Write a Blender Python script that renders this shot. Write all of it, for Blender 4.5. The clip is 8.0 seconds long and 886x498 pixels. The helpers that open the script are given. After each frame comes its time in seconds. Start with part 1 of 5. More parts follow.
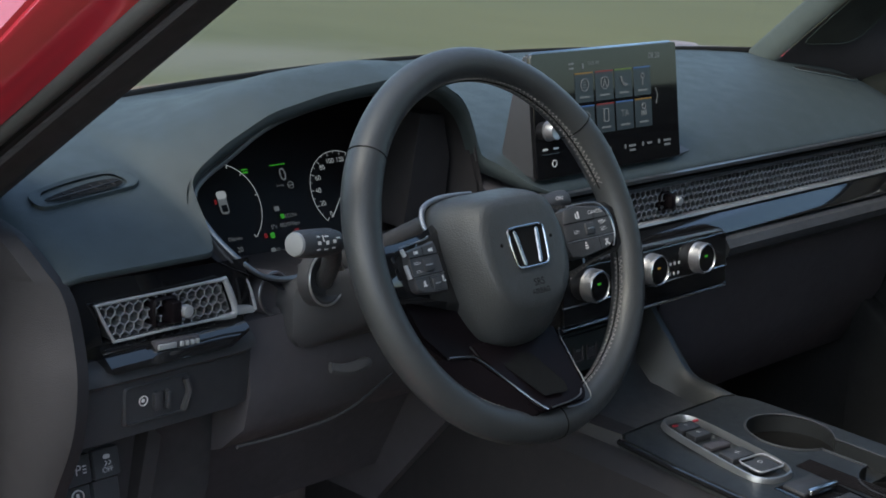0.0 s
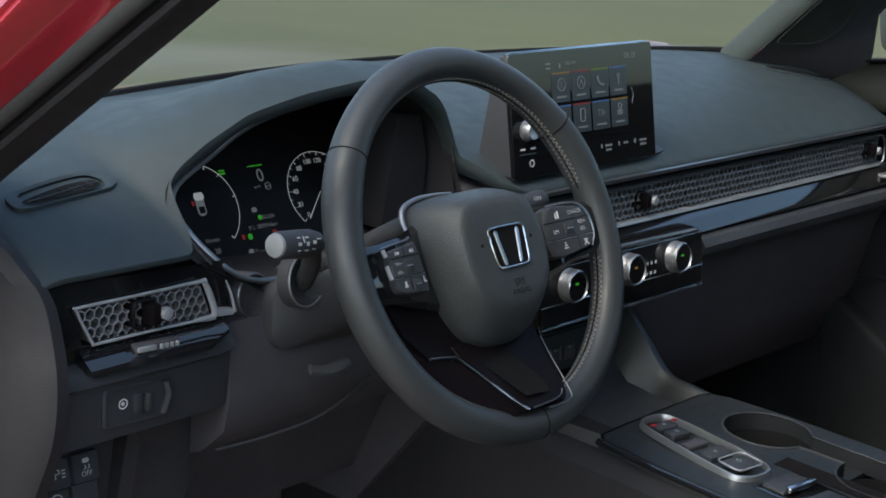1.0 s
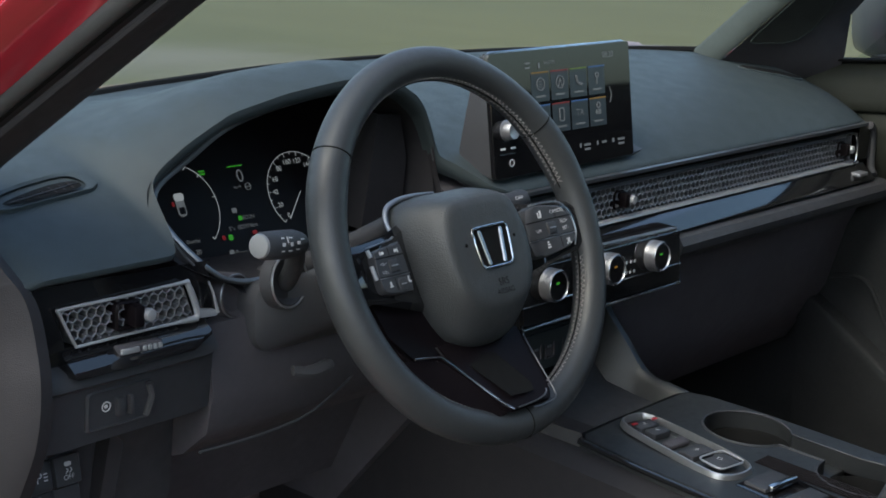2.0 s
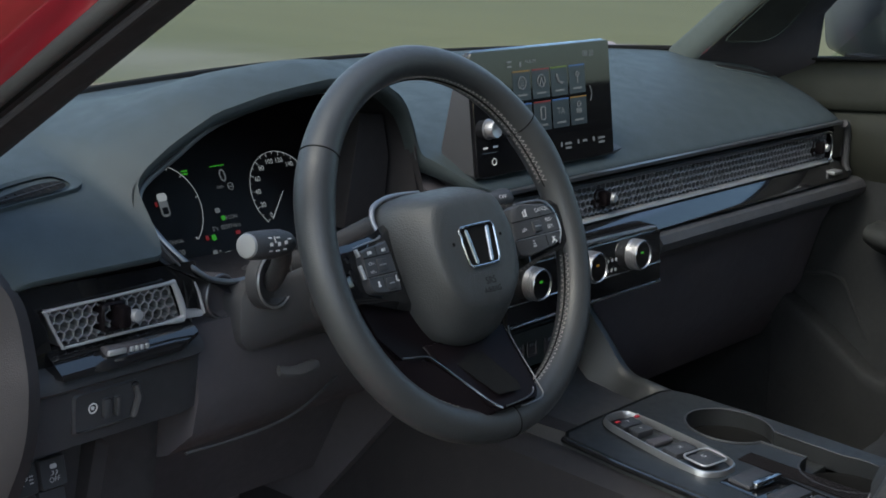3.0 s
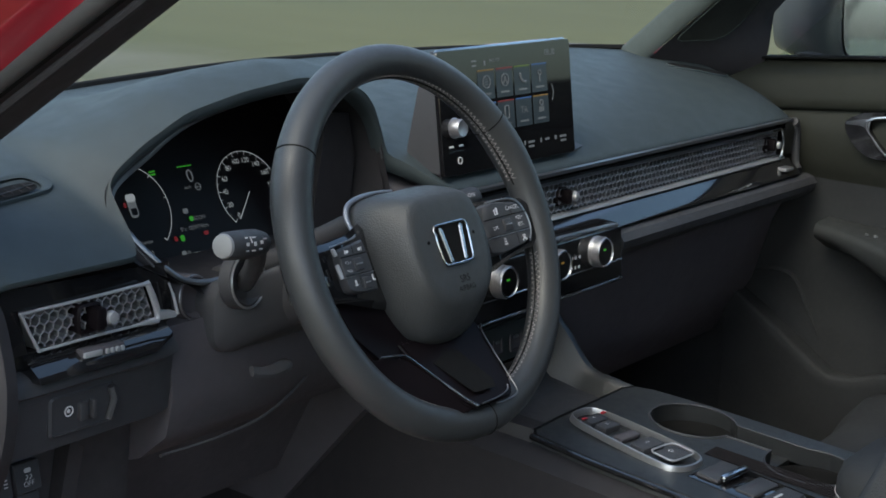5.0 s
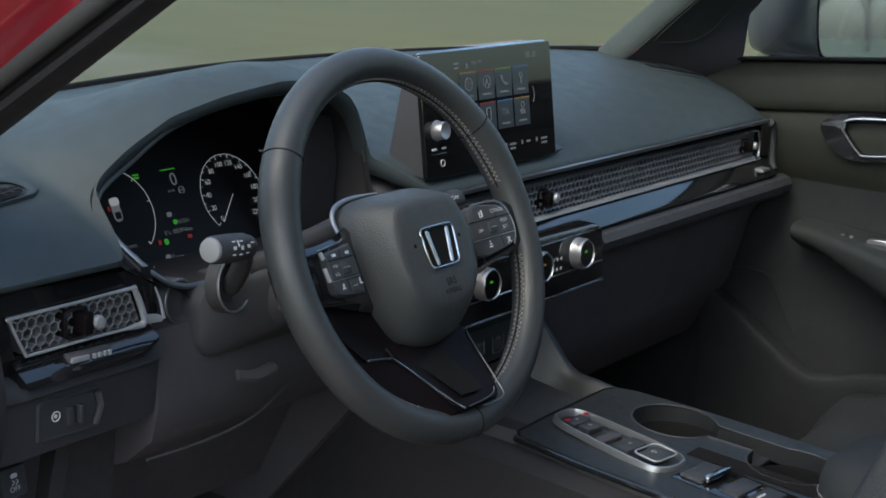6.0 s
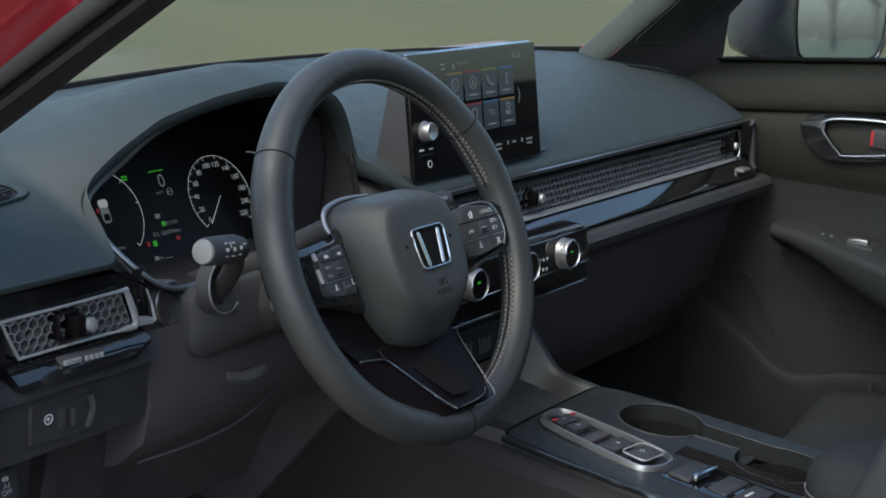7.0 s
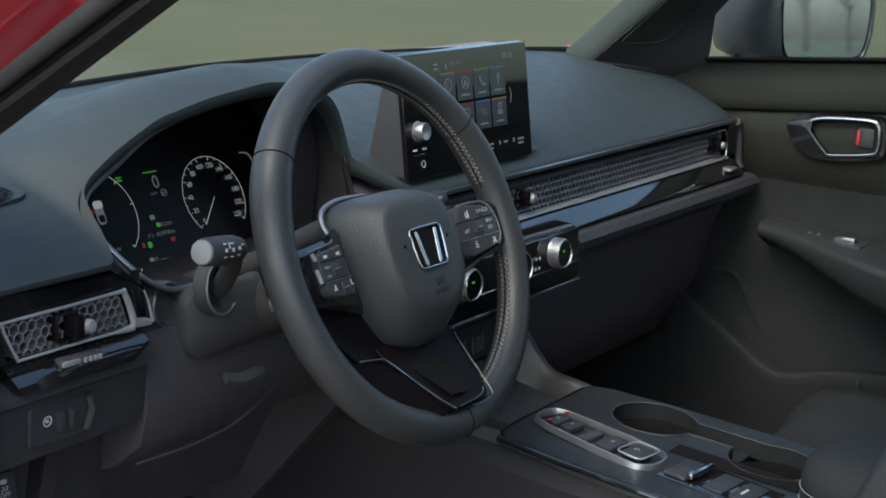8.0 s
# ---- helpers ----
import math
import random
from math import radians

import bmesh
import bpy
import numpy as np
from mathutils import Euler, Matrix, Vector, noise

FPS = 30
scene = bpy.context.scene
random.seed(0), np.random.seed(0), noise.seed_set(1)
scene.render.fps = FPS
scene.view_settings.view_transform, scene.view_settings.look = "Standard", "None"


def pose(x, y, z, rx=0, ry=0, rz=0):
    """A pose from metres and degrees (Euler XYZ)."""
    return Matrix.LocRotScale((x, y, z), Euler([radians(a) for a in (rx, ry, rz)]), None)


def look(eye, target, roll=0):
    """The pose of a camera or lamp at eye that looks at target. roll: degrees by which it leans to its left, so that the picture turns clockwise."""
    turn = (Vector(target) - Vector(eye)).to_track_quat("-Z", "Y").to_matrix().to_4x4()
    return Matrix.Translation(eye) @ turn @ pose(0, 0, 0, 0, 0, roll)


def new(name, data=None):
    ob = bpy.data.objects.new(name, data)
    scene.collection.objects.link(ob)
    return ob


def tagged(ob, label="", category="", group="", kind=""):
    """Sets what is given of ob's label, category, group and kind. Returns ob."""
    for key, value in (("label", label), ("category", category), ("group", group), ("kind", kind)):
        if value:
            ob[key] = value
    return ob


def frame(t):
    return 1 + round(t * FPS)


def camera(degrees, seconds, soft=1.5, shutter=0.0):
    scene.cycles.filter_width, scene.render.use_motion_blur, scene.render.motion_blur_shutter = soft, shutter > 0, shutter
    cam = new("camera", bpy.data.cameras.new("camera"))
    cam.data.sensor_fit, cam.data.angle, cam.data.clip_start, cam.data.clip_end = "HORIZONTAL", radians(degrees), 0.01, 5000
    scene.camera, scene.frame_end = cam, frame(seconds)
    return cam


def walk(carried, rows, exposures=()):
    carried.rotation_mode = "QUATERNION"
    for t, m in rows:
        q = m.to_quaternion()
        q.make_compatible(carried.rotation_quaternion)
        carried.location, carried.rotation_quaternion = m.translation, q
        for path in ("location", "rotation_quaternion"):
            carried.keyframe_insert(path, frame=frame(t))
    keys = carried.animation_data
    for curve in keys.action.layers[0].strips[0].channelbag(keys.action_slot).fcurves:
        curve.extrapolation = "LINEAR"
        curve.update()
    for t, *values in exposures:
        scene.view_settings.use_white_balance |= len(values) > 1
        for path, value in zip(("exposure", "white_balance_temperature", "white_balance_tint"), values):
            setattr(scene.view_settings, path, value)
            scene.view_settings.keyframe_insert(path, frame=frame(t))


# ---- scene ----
cam = camera(32.20, 8.0, soft=1.7)
walk(cam, [
    (0, look((-1.0207, -0.8974, 1.2160), (0.0295, 0.1076, 0.8459), 2.40)),
    (0.5, look((-1.0233, -0.8925, 1.2164), (0.0371, 0.1017, 0.8464), 2.41)),
    (1, look((-1.0283, -0.8844, 1.2141), (0.0462, 0.0955, 0.8463), 2.45)),
    (1.5, look((-1.0331, -0.8763, 1.2125), (0.0539, 0.0903, 0.8462), 2.49)),
    (3, look((-1.0514, -0.8499, 1.2093), (0.0718, 0.0753, 0.8453), 2.64)),
    (3.5, look((-1.0587, -0.8413, 1.2081), (0.0758, 0.0705, 0.8451), 2.68)),
    (4, look((-1.0665, -0.8329, 1.2066), (0.0797, 0.0643, 0.8443), 2.73)),
    (4.5, look((-1.0731, -0.8256, 1.2054), (0.0838, 0.0583, 0.8443), 2.76)),
    (6, look((-1.0911, -0.8058, 1.2090), (0.0952, 0.0390, 0.8496), 2.91)),
    (6.5, look((-1.0968, -0.7972, 1.2080), (0.0989, 0.0348, 0.8499), 2.95)),
    (7, look((-1.1044, -0.7900, 1.2089), (0.0997, 0.0299, 0.8513), 2.99)),
    (7.5, look((-1.1103, -0.7815, 1.2072), (0.1014, 0.0280, 0.8514), 2.99)),
    (8, look((-1.1166, -0.7731, 1.2058), (0.1019, 0.0267, 0.8513), 2.94)),
], exposures=[(0.0, 1.28, 6190, 2), (8.0, 1.28, 6190, 2)])

# ---- world and sun: an overcast day over open fields ----
world = bpy.data.worlds.new("overcast_sky")
scene.world = world
world.use_nodes = True
_wn = world.node_tree.nodes
_wl = world.node_tree.links
_sky = _wn.new("ShaderNodeTexSky")
_sky.sky_type = 'NISHITA'
_sky.sun_disc = False
_sky.sun_elevation = radians(52)
_sky.sun_rotation = radians(-95)
_sky.dust_density = 4.0
_wl.new(_sky.outputs[0], _wn["Background"].inputs[0])
_wn["Background"].inputs[1].default_value = 0.19
_sun = bpy.data.lights.new("sun", 'SUN')
_sun.energy = 0.16
_sun.angle = radians(40)
_sun.color = (1.0, 0.98, 0.95)
new("sun", _sun).matrix_world = look((-7.0, -1.9, 9.0), (0.3, 0.3, 0.8))


# ---- materials ----
def mat(name, col, rough=0.5, metal=0.0, var=0.15, vscale=9.0, grain=0.0, gscale=900.0, coat=0.0, spec=0.5, wear=0.06):
    m = bpy.data.materials.new(name)
    m.use_nodes = True
    n, l = m.node_tree.nodes, m.node_tree.links
    b = n["Principled BSDF"]
    b.inputs["Metallic"].default_value = metal
    b.inputs["Specular IOR Level"].default_value = spec
    b.inputs["Coat Weight"].default_value = coat
    b.inputs["Coat Roughness"].default_value = 0.04
    tc = n.new("ShaderNodeTexCoord")
    big = n.new("ShaderNodeTexNoise")
    big.inputs["Scale"].default_value = vscale
    big.inputs["Detail"].default_value = 6
    l.new(tc.outputs["Object"], big.inputs["Vector"])
    ramp = n.new("ShaderNodeMapRange")
    ramp.inputs[3].default_value, ramp.inputs[4].default_value = 1 - var, 1 + var
    ramp.inputs[1].default_value, ramp.inputs[2].default_value = 0.3, 0.7
    l.new(big.outputs["Fac"], ramp.inputs[0])
    mul = n.new("ShaderNodeMix")
    mul.data_type, mul.blend_type = 'RGBA', 'MULTIPLY'
    mul.inputs[0].default_value = 1.0
    mul.inputs[6].default_value = (*col, 1)
    l.new(ramp.outputs[0], mul.inputs[7])
    l.new(mul.outputs[2], b.inputs["Base Color"])
    small = n.new("ShaderNodeTexNoise")
    small.inputs["Scale"].default_value = vscale * 11
    small.inputs["Detail"].default_value = 5
    l.new(tc.outputs["Object"], small.inputs["Vector"])
    rr = n.new("ShaderNodeMapRange")
    rr.inputs[1].default_value, rr.inputs[2].default_value = 0.3, 0.7
    rr.inputs[3].default_value, rr.inputs[4].default_value = max(rough - wear, 0.02), rough + wear
    l.new(small.outputs["Fac"], rr.inputs[0])
    l.new(rr.outputs[0], b.inputs["Roughness"])
    if grain:
        v = n.new("ShaderNodeTexVoronoi")
        v.inputs["Scale"].default_value = gscale
        l.new(tc.outputs["Object"], v.inputs["Vector"])
        bump = n.new("ShaderNodeBump")
        bump.inputs["Strength"].default_value = grain
        bump.inputs["Distance"].default_value = 0.0006
        l.new(v.outputs["Distance"], bump.inputs["Height"])
        l.new(bump.outputs[0], b.inputs["Normal"])
    return m


def glow(name, col, strength):
    m = bpy.data.materials.new(name)
    m.use_nodes = True
    b = m.node_tree.nodes["Principled BSDF"]
    b.inputs["Base Color"].default_value = (*[c * 0.05 for c in col], 1)
    b.inputs["Emission Color"].default_value = (*col, 1)
    b.inputs["Emission Strength"].default_value = strength
    b.inputs["Roughness"].default_value = 0.3
    return m


def clear_glass(name, tint):
    m = bpy.data.materials.new(name)
    m.use_nodes = True
    n, l = m.node_tree.nodes, m.node_tree.links
    n.remove(n["Principled BSDF"])
    tr, gl, mx = n.new("ShaderNodeBsdfTransparent"), n.new("ShaderNodeBsdfGlossy"), n.new("ShaderNodeMixShader")
    tr.inputs[0].default_value = (*tint, 1)
    gl.inputs["Roughness"].default_value = 0.01
    mx.inputs[0].default_value = 0.04
    l.new(tr.outputs[0], mx.inputs[1])
    l.new(gl.outputs[0], mx.inputs[2])
    l.new(mx.outputs[0], n["Material Output"].inputs[0])
    return m


M_PAD = mat("soft_dash_plastic", (0.0270, 0.0360, 0.0390), 0.58, var=0.07, vscale=4, grain=0.35, gscale=1100, spec=0.33)
M_HARD = mat("hard_black_plastic", (0.037, 0.038, 0.042), 0.52, var=0.12, vscale=7, grain=0.3, gscale=1300, spec=0.4)
M_DARK = mat("matte_black_plastic", (0.064, 0.060, 0.067), 0.7, var=0.15, grain=0.2, gscale=900, spec=0.3)
M_GLOSS = mat("gloss_black_trim", (0.008, 0.008, 0.009), 0.08, var=0.1, vscale=20, coat=0.6, wear=0.03)
# gloss black with its sky reflection suppressed, as if facing a dark cabin
M_PIANO = mat("low_reflection_black", (0.0065, 0.005, 0.006), 0.36, var=0.1, vscale=20, spec=0.08, wear=0.05)
M_CHROME = mat("satin_chrome", (0.50, 0.51, 0.53), 0.22, 1.0, var=0.06, vscale=30, wear=0.05)
M_SATIN = mat("bright_satin_metal", (0.42, 0.43, 0.45), 0.42, 0.55, var=0.06, vscale=30, wear=0.05)
M_RING = mat("brushed_selector_metal", (0.34, 0.35, 0.36), 0.34, 0.8, var=0.06, vscale=30)
M_SILVER = mat("dark_satin_silver", (0.20, 0.205, 0.215), 0.36, 0.9, var=0.08, vscale=30)
M_GRILLE = mat("grey_metal_mesh", (0.30, 0.30, 0.315), 0.36, 0.75, var=0.08, vscale=30)
M_LEATHER = mat("black_leather", (0.031, 0.033, 0.035), 0.44, var=0.12, vscale=12, grain=0.18, gscale=800, spec=0.5)
M_AIRBAG = mat("grained_black_cover", (0.038, 0.040, 0.041), 0.50, var=0.10, vscale=10, grain=0.40, gscale=650, spec=0.45)
M_STITCH = mat("grey_thread", (0.30, 0.285, 0.28), 0.8, var=0.15, vscale=60)
# near-black: real seams and edges, also shade painted into slots and cup wells
M_SEAM = mat("dark_seam_and_shade", (0.008, 0.008, 0.008), 0.8, spec=0.1)
M_SCREEN = mat("black_screen_glass", (0.006, 0.006, 0.007), 0.07, var=0.05, coat=0.3, wear=0.02)
M_CLUSTER = mat("instrument_screen", (0.006, 0.005, 0.006), 0.35, var=0.05, spec=0.25)
M_CARPET = mat("dark_carpet", (0.20, 0.172, 0.182), 0.95, var=0.3, vscale=25, grain=0.8, gscale=500, spec=0.1)
# matte black plastic made lighter to offset the deep shade in the footwell
M_GLOVE = mat("lightened_glovebox_plastic", (0.100, 0.092, 0.103), 0.75, var=0.12, vscale=6, grain=0.3, gscale=900, spec=0.25)
M_SEAT = mat("black_seat_cloth", (0.026, 0.028, 0.030), 0.8, var=0.15, vscale=14, grain=0.5, gscale=700, spec=0.25)
M_RED = mat("red_car_paint", (0.30, 0.008, 0.022), 0.36, 0.15, var=0.05, vscale=5, coat=1.0)
M_SPEAKER = mat("dark_speaker_cloth", (0.040, 0.042, 0.038), 0.85, var=0.15, vscale=20, grain=0.5, gscale=1500, spec=0.2)
M_ARM = mat("dark_teal_armrest", (0.023, 0.0255, 0.0255), 0.55, var=0.1, vscale=8, grain=0.3, spec=0.4)
M_DECK = mat("satin_black_deck", (0.022, 0.024, 0.025), 0.36, var=0.12, vscale=9, grain=0.15, gscale=1500, spec=0.5)
M_SEAL = mat("rubber_seal", (0.045, 0.045, 0.047), 0.6, var=0.15, vscale=12)
M_PILLAR = mat("dark_pillar_trim", (0.036, 0.034, 0.038), 0.7, var=0.12, vscale=8, grain=0.2, spec=0.3)
M_PTRIM = mat("grey_pillar_cloth", (0.050, 0.060, 0.056), 0.8, var=0.12, vscale=10, grain=0.3, spec=0.25)
M_DOOR = mat("olive_black_door_plastic", (0.019, 0.0205, 0.016), 0.65, var=0.12, vscale=6, grain=0.3, gscale=900, spec=0.22)
M_ENDCAP = mat("fine_grained_end_cap", (0.022, 0.021, 0.0235), 0.7, var=0.15, vscale=6, grain=0.3, gscale=1000, spec=0.22)
M_HEAD = mat("grey_headliner", (0.27, 0.27, 0.26), 0.95, var=0.06, vscale=20, grain=0.3, spec=0.2)
M_MIRBODY = mat("grey_mirror_shell", (0.06, 0.07, 0.08), 0.30, 0.2, var=0.02, vscale=8, coat=0.5, wear=0.01)
M_MIRROR = mat("mirror_glass", (0.74, 0.83, 0.95), 0.03, 1.0, var=0.02, wear=0.02)
M_WHITE = mat("white_print", (0.58, 0.58, 0.58), 0.6)
M_REDMARK = mat("red_mark", (0.38, 0.02, 0.03), 0.5)
M_STALKTIP = mat("grey_stalk_end", (0.24, 0.24, 0.24), 0.55, var=0.05)
M_BARK = mat("bare_bark", (0.10, 0.085, 0.07), 0.9, var=0.25, vscale=4)
M_GLASS = clear_glass("window_glass", (0.90, 0.93, 0.91))
G_WHITE = glow("white_display_light", (0.8, 0.82, 0.85), 0.12)
G_DIM = glow("dim_display_light", (0.6, 0.62, 0.66), 0.055)
G_GREEN = glow("green_display_light", (0.12, 0.75, 0.05), 0.10)
G_RED = glow("red_display_light", (0.8, 0.05, 0.06), 0.055)
G_ORANGE = glow("orange_display_light", (0.8, 0.42, 0.06), 0.065)
G_BLUE = glow("blue_display_light", (0.12, 0.28, 0.75), 0.09)
G_TILE = glow("tile_display_light", (0.30, 0.38, 0.46), 0.010)
G_LIME = glow("lime_display_light", (0.45, 0.65, 0.06), 0.06)


def field_material():
    m = bpy.data.materials.new("field_grass")
    m.use_nodes = True
    n, l = m.node_tree.nodes, m.node_tree.links
    b = n["Principled BSDF"]
    b.inputs["Roughness"].default_value = 0.95
    b.inputs["Specular IOR Level"].default_value = 0.1
    tc = n.new("ShaderNodeTexCoord")
    mp = n.new("ShaderNodeMapping")
    mp.inputs["Rotation"].default_value = (0, 0, radians(40))
    mp.inputs["Scale"].default_value = (1.0, 0.28, 1.0)
    l.new(tc.outputs["Object"], mp.inputs[0])
    a = n.new("ShaderNodeTexNoise")
    a.inputs["Scale"].default_value, a.inputs["Detail"].default_value = 0.16, 3
    l.new(mp.outputs[0], a.inputs["Vector"])
    r = n.new("ShaderNodeValToRGB")
    r.color_ramp.elements[0].position, r.color_ramp.elements[0].color = 0.32, (0.058, 0.066, 0.045, 1)
    r.color_ramp.elements[1].position, r.color_ramp.elements[1].color = 0.66, (0.094, 0.092, 0.056, 1)
    e = r.color_ramp.elements.new(0.50)
    e.color = (0.074, 0.079, 0.047, 1)
    l.new(a.outputs["Fac"], r.inputs[0])
    c = n.new("ShaderNodeTexNoise")
    c.inputs["Scale"].default_value, c.inputs["Detail"].default_value = 1.3, 5
    l.new(mp.outputs[0], c.inputs["Vector"])
    s = n.new("ShaderNodeMapRange")
    s.inputs[1].default_value, s.inputs[2].default_value, s.inputs[3].default_value, s.inputs[4].default_value = 0.3, 0.7, 0.9, 1.1
    l.new(c.outputs["Fac"], s.inputs[0])
    x = n.new("ShaderNodeMix")
    x.data_type, x.blend_type = 'RGBA', 'MULTIPLY'
    x.inputs[0].default_value = 1.0
    l.new(r.outputs[0], x.inputs[6])
    l.new(s.outputs[0], x.inputs[7])
    # straw-coloured towards the passenger side of the car
    sep = n.new("ShaderNodeSeparateXYZ")
    l.new(tc.outputs["Object"], sep.inputs[0])
    ang = n.new("ShaderNodeMath")
    ang.operation = 'ARCTAN2'
    l.new(sep.outputs[0], ang.inputs[0])
    l.new(sep.outputs[1], ang.inputs[1])
    far = n.new("ShaderNodeMapRange")
    far.interpolation_type = 'SMOOTHSTEP'
    far.inputs[1].default_value, far.inputs[2].default_value, far.inputs[3].default_value, far.inputs[4].default_value = 0.52, 0.82, 0.0, 0.55
    side = n.new("ShaderNodeMath")
    side.operation = 'SINE'
    l.new(ang.outputs[0], side.inputs[0])
    l.new(side.outputs[0], far.inputs[0])
    straw = n.new("ShaderNodeMix")
    straw.data_type = 'RGBA'
    straw.inputs[7].default_value = (0.098, 0.094, 0.046, 1)
    l.new(far.outputs[0], straw.inputs[0])
    l.new(x.outputs[2], straw.inputs[6])
    # a pale strip of bare soil with ragged ends
    place = n.new("ShaderNodeMapping")
    place.vector_type = 'TEXTURE'
    place.inputs["Location"].default_value = (4.6, 6.6, 0)
    place.inputs["Rotation"].default_value = (0, 0, radians(-32))
    place.inputs["Scale"].default_value = (1.5, 0.9, 1)
    l.new(tc.outputs["Object"], place.inputs[0])
    rag = n.new("ShaderNodeTexNoise")
    rag.inputs["Scale"].default_value, rag.inputs["Detail"].default_value = 1.6, 4
    l.new(place.outputs[0], rag.inputs["Vector"])
    dist = n.new("ShaderNodeVectorMath")
    dist.operation = 'LENGTH'
    l.new(place.outputs[0], dist.inputs[0])
    ragged = n.new("ShaderNodeMath")
    ragged.operation = 'ADD'
    l.new(dist.outputs["Value"], ragged.inputs[0])
    l.new(rag.outputs["Fac"], ragged.inputs[1])
    edge = n.new("ShaderNodeMapRange")
    edge.interpolation_type = 'SMOOTHSTEP'
    edge.inputs[1].default_value, edge.inputs[2].default_value, edge.inputs[3].default_value, edge.inputs[4].default_value = 0.70, 1.75, 0.70, 0.0
    l.new(ragged.outputs[0], edge.inputs[0])
    soil = n.new("ShaderNodeMix")
    soil.data_type = 'RGBA'
    soil.inputs[7].default_value = (0.120, 0.117, 0.098, 1)
    l.new(edge.outputs[0], soil.inputs[0])
    l.new(straw.outputs[2], soil.inputs[6])
    l.new(soil.outputs[2], b.inputs["Base Color"])
    return m


M_FIELD = field_material()

# ---- mesh helpers ----
ROOTS = {}


def thing(name, loc, label, category, group="", kind="", m=None, local=False):
    e = new(name)
    e.empty_display_size = 0.05
    e.matrix_basis = m if m is not None else Matrix.Translation(loc)
    ROOTS[e.name] = None if local else e.matrix_basis.inverted()
    return tagged(e, label, category, group, kind)


def finish(bm, name, material, smooth=40):
    bmesh.ops.recalc_face_normals(bm, faces=bm.faces)
    me = bpy.data.meshes.new(name)
    bm.to_mesh(me)
    bm.free()
    me.materials.append(material)
    if smooth:
        for p in me.polygons:
            p.use_smooth = True
        me.set_sharp_from_angle(angle=radians(smooth))
    return me


def part(name, bm, material, parent=None, label="", smooth=40):
    ob = new(name, finish(bm, name, material, smooth))
    if parent is not None:
        ob.parent = parent
        inv = ROOTS.get(parent.name)
        if inv is not None:
            ob.matrix_parent_inverse = inv
    return tagged(ob, label)


def single(name, bm, material, label, category, group="", kind="", smooth=40):
    return tagged(part(name, bm, material, None, "", smooth), label, category, group, kind)


def B():
    return bmesh.new()


def V(*a):
    return Vector(a)


def grid(bm, rows, closed=False):
    vs = [[bm.verts.new(p) for p in r] for r in rows]
    for a, b in zip(vs, vs[1:]):
        n = len(a)
        for i in range(n if closed else n - 1):
            j = (i + 1) % n
            bm.faces.new((a[i], a[j], b[j], b[i]))
    return vs


def loft(bm, rings, cap=True):
    vs = grid(bm, rings, True)
    if cap:
        bm.faces.new(vs[0][::-1])
        bm.faces.new(vs[-1])
    return vs


def slab(bm, pts, off):
    pts = [Vector(p) for p in pts]
    return loft(bm, [pts, [p + Vector(off) for p in pts]])


def fbox(bm, x0, x1, y0, y1, z0, z1, b=0.0, seg=2, m=None):
    r = bmesh.ops.create_cube(bm, size=1.0)
    bmesh.ops.transform(bm, verts=r["verts"], matrix=Matrix.LocRotScale(((x0 + x1) / 2, (y0 + y1) / 2, (z0 + z1) / 2), None,
                                                                     (abs(x1 - x0), abs(y1 - y0), abs(z1 - z0))))
    vs = r["verts"]
    if b:
        es = {e for v in vs for e in v.link_edges}
        o = bmesh.ops.bevel(bm, geom=list(es), offset=b, segments=seg, affect='EDGES', profile=0.5)
        vs = list({v for f in o["faces"] for v in f.verts} | {v for v in vs if v.is_valid})
    if m is not None:
        seen = set(vs)
        stack = list(vs)
        while stack:
            v = stack.pop()
            for e in v.link_edges:
                w = e.other_vert(v)
                if w not in seen:
                    seen.add(w)
                    stack.append(w)
        bmesh.ops.transform(bm, verts=list(seen), matrix=m)
    return bm


def tube(bm, pts, r, n=8, closed=False, flat=1.0):
    pts = [Vector(p) for p in pts]
    k = len(pts)
    rings = []
    up = None
    for i, p in enumerate(pts):
        a = pts[(i - 1) % k] if closed or i > 0 else p
        b = pts[(i + 1) % k] if closed or i < k - 1 else p
        d = (b - a).normalized()
        if up is None:
            up = d.orthogonal().normalized()
        up = (up - d * up.dot(d)).normalized()
        s = d.cross(up)
        rr = r[i] if isinstance(r, (list, tuple)) else r
        rings.append([p + (up * math.cos(q) + s * math.sin(q) * flat) * rr for q in [2 * math.pi * j / n for j in range(n)]])
    if closed:
        grid(bm, rings + [rings[0]], True)
        bmesh.ops.remove_doubles(bm, verts=bm.verts, dist=1e-6)
    else:
        loft(bm, rings)


def lathe(bm, prof, m, n=28, cap=True):
    loft(bm, [[m @ V(r * math.cos(2 * math.pi * j / n), r * math.sin(2 * math.pi * j / n), h) for j in range(n)] for r, h in prof], cap)


def rrect(w, h, r, n=4):
    o = []
    for cx, cy, a0 in ((w / 2 - r, h / 2 - r, 0), (-w / 2 + r, h / 2 - r, 90), (-w / 2 + r, -h / 2 + r, 180), (w / 2 - r, -h / 2 + r, 270)):
        for i in range(n + 1):
            a = radians(a0 + 90 * i / n)
            o.append((cx + r * math.cos(a), cy + r * math.sin(a)))
    return o


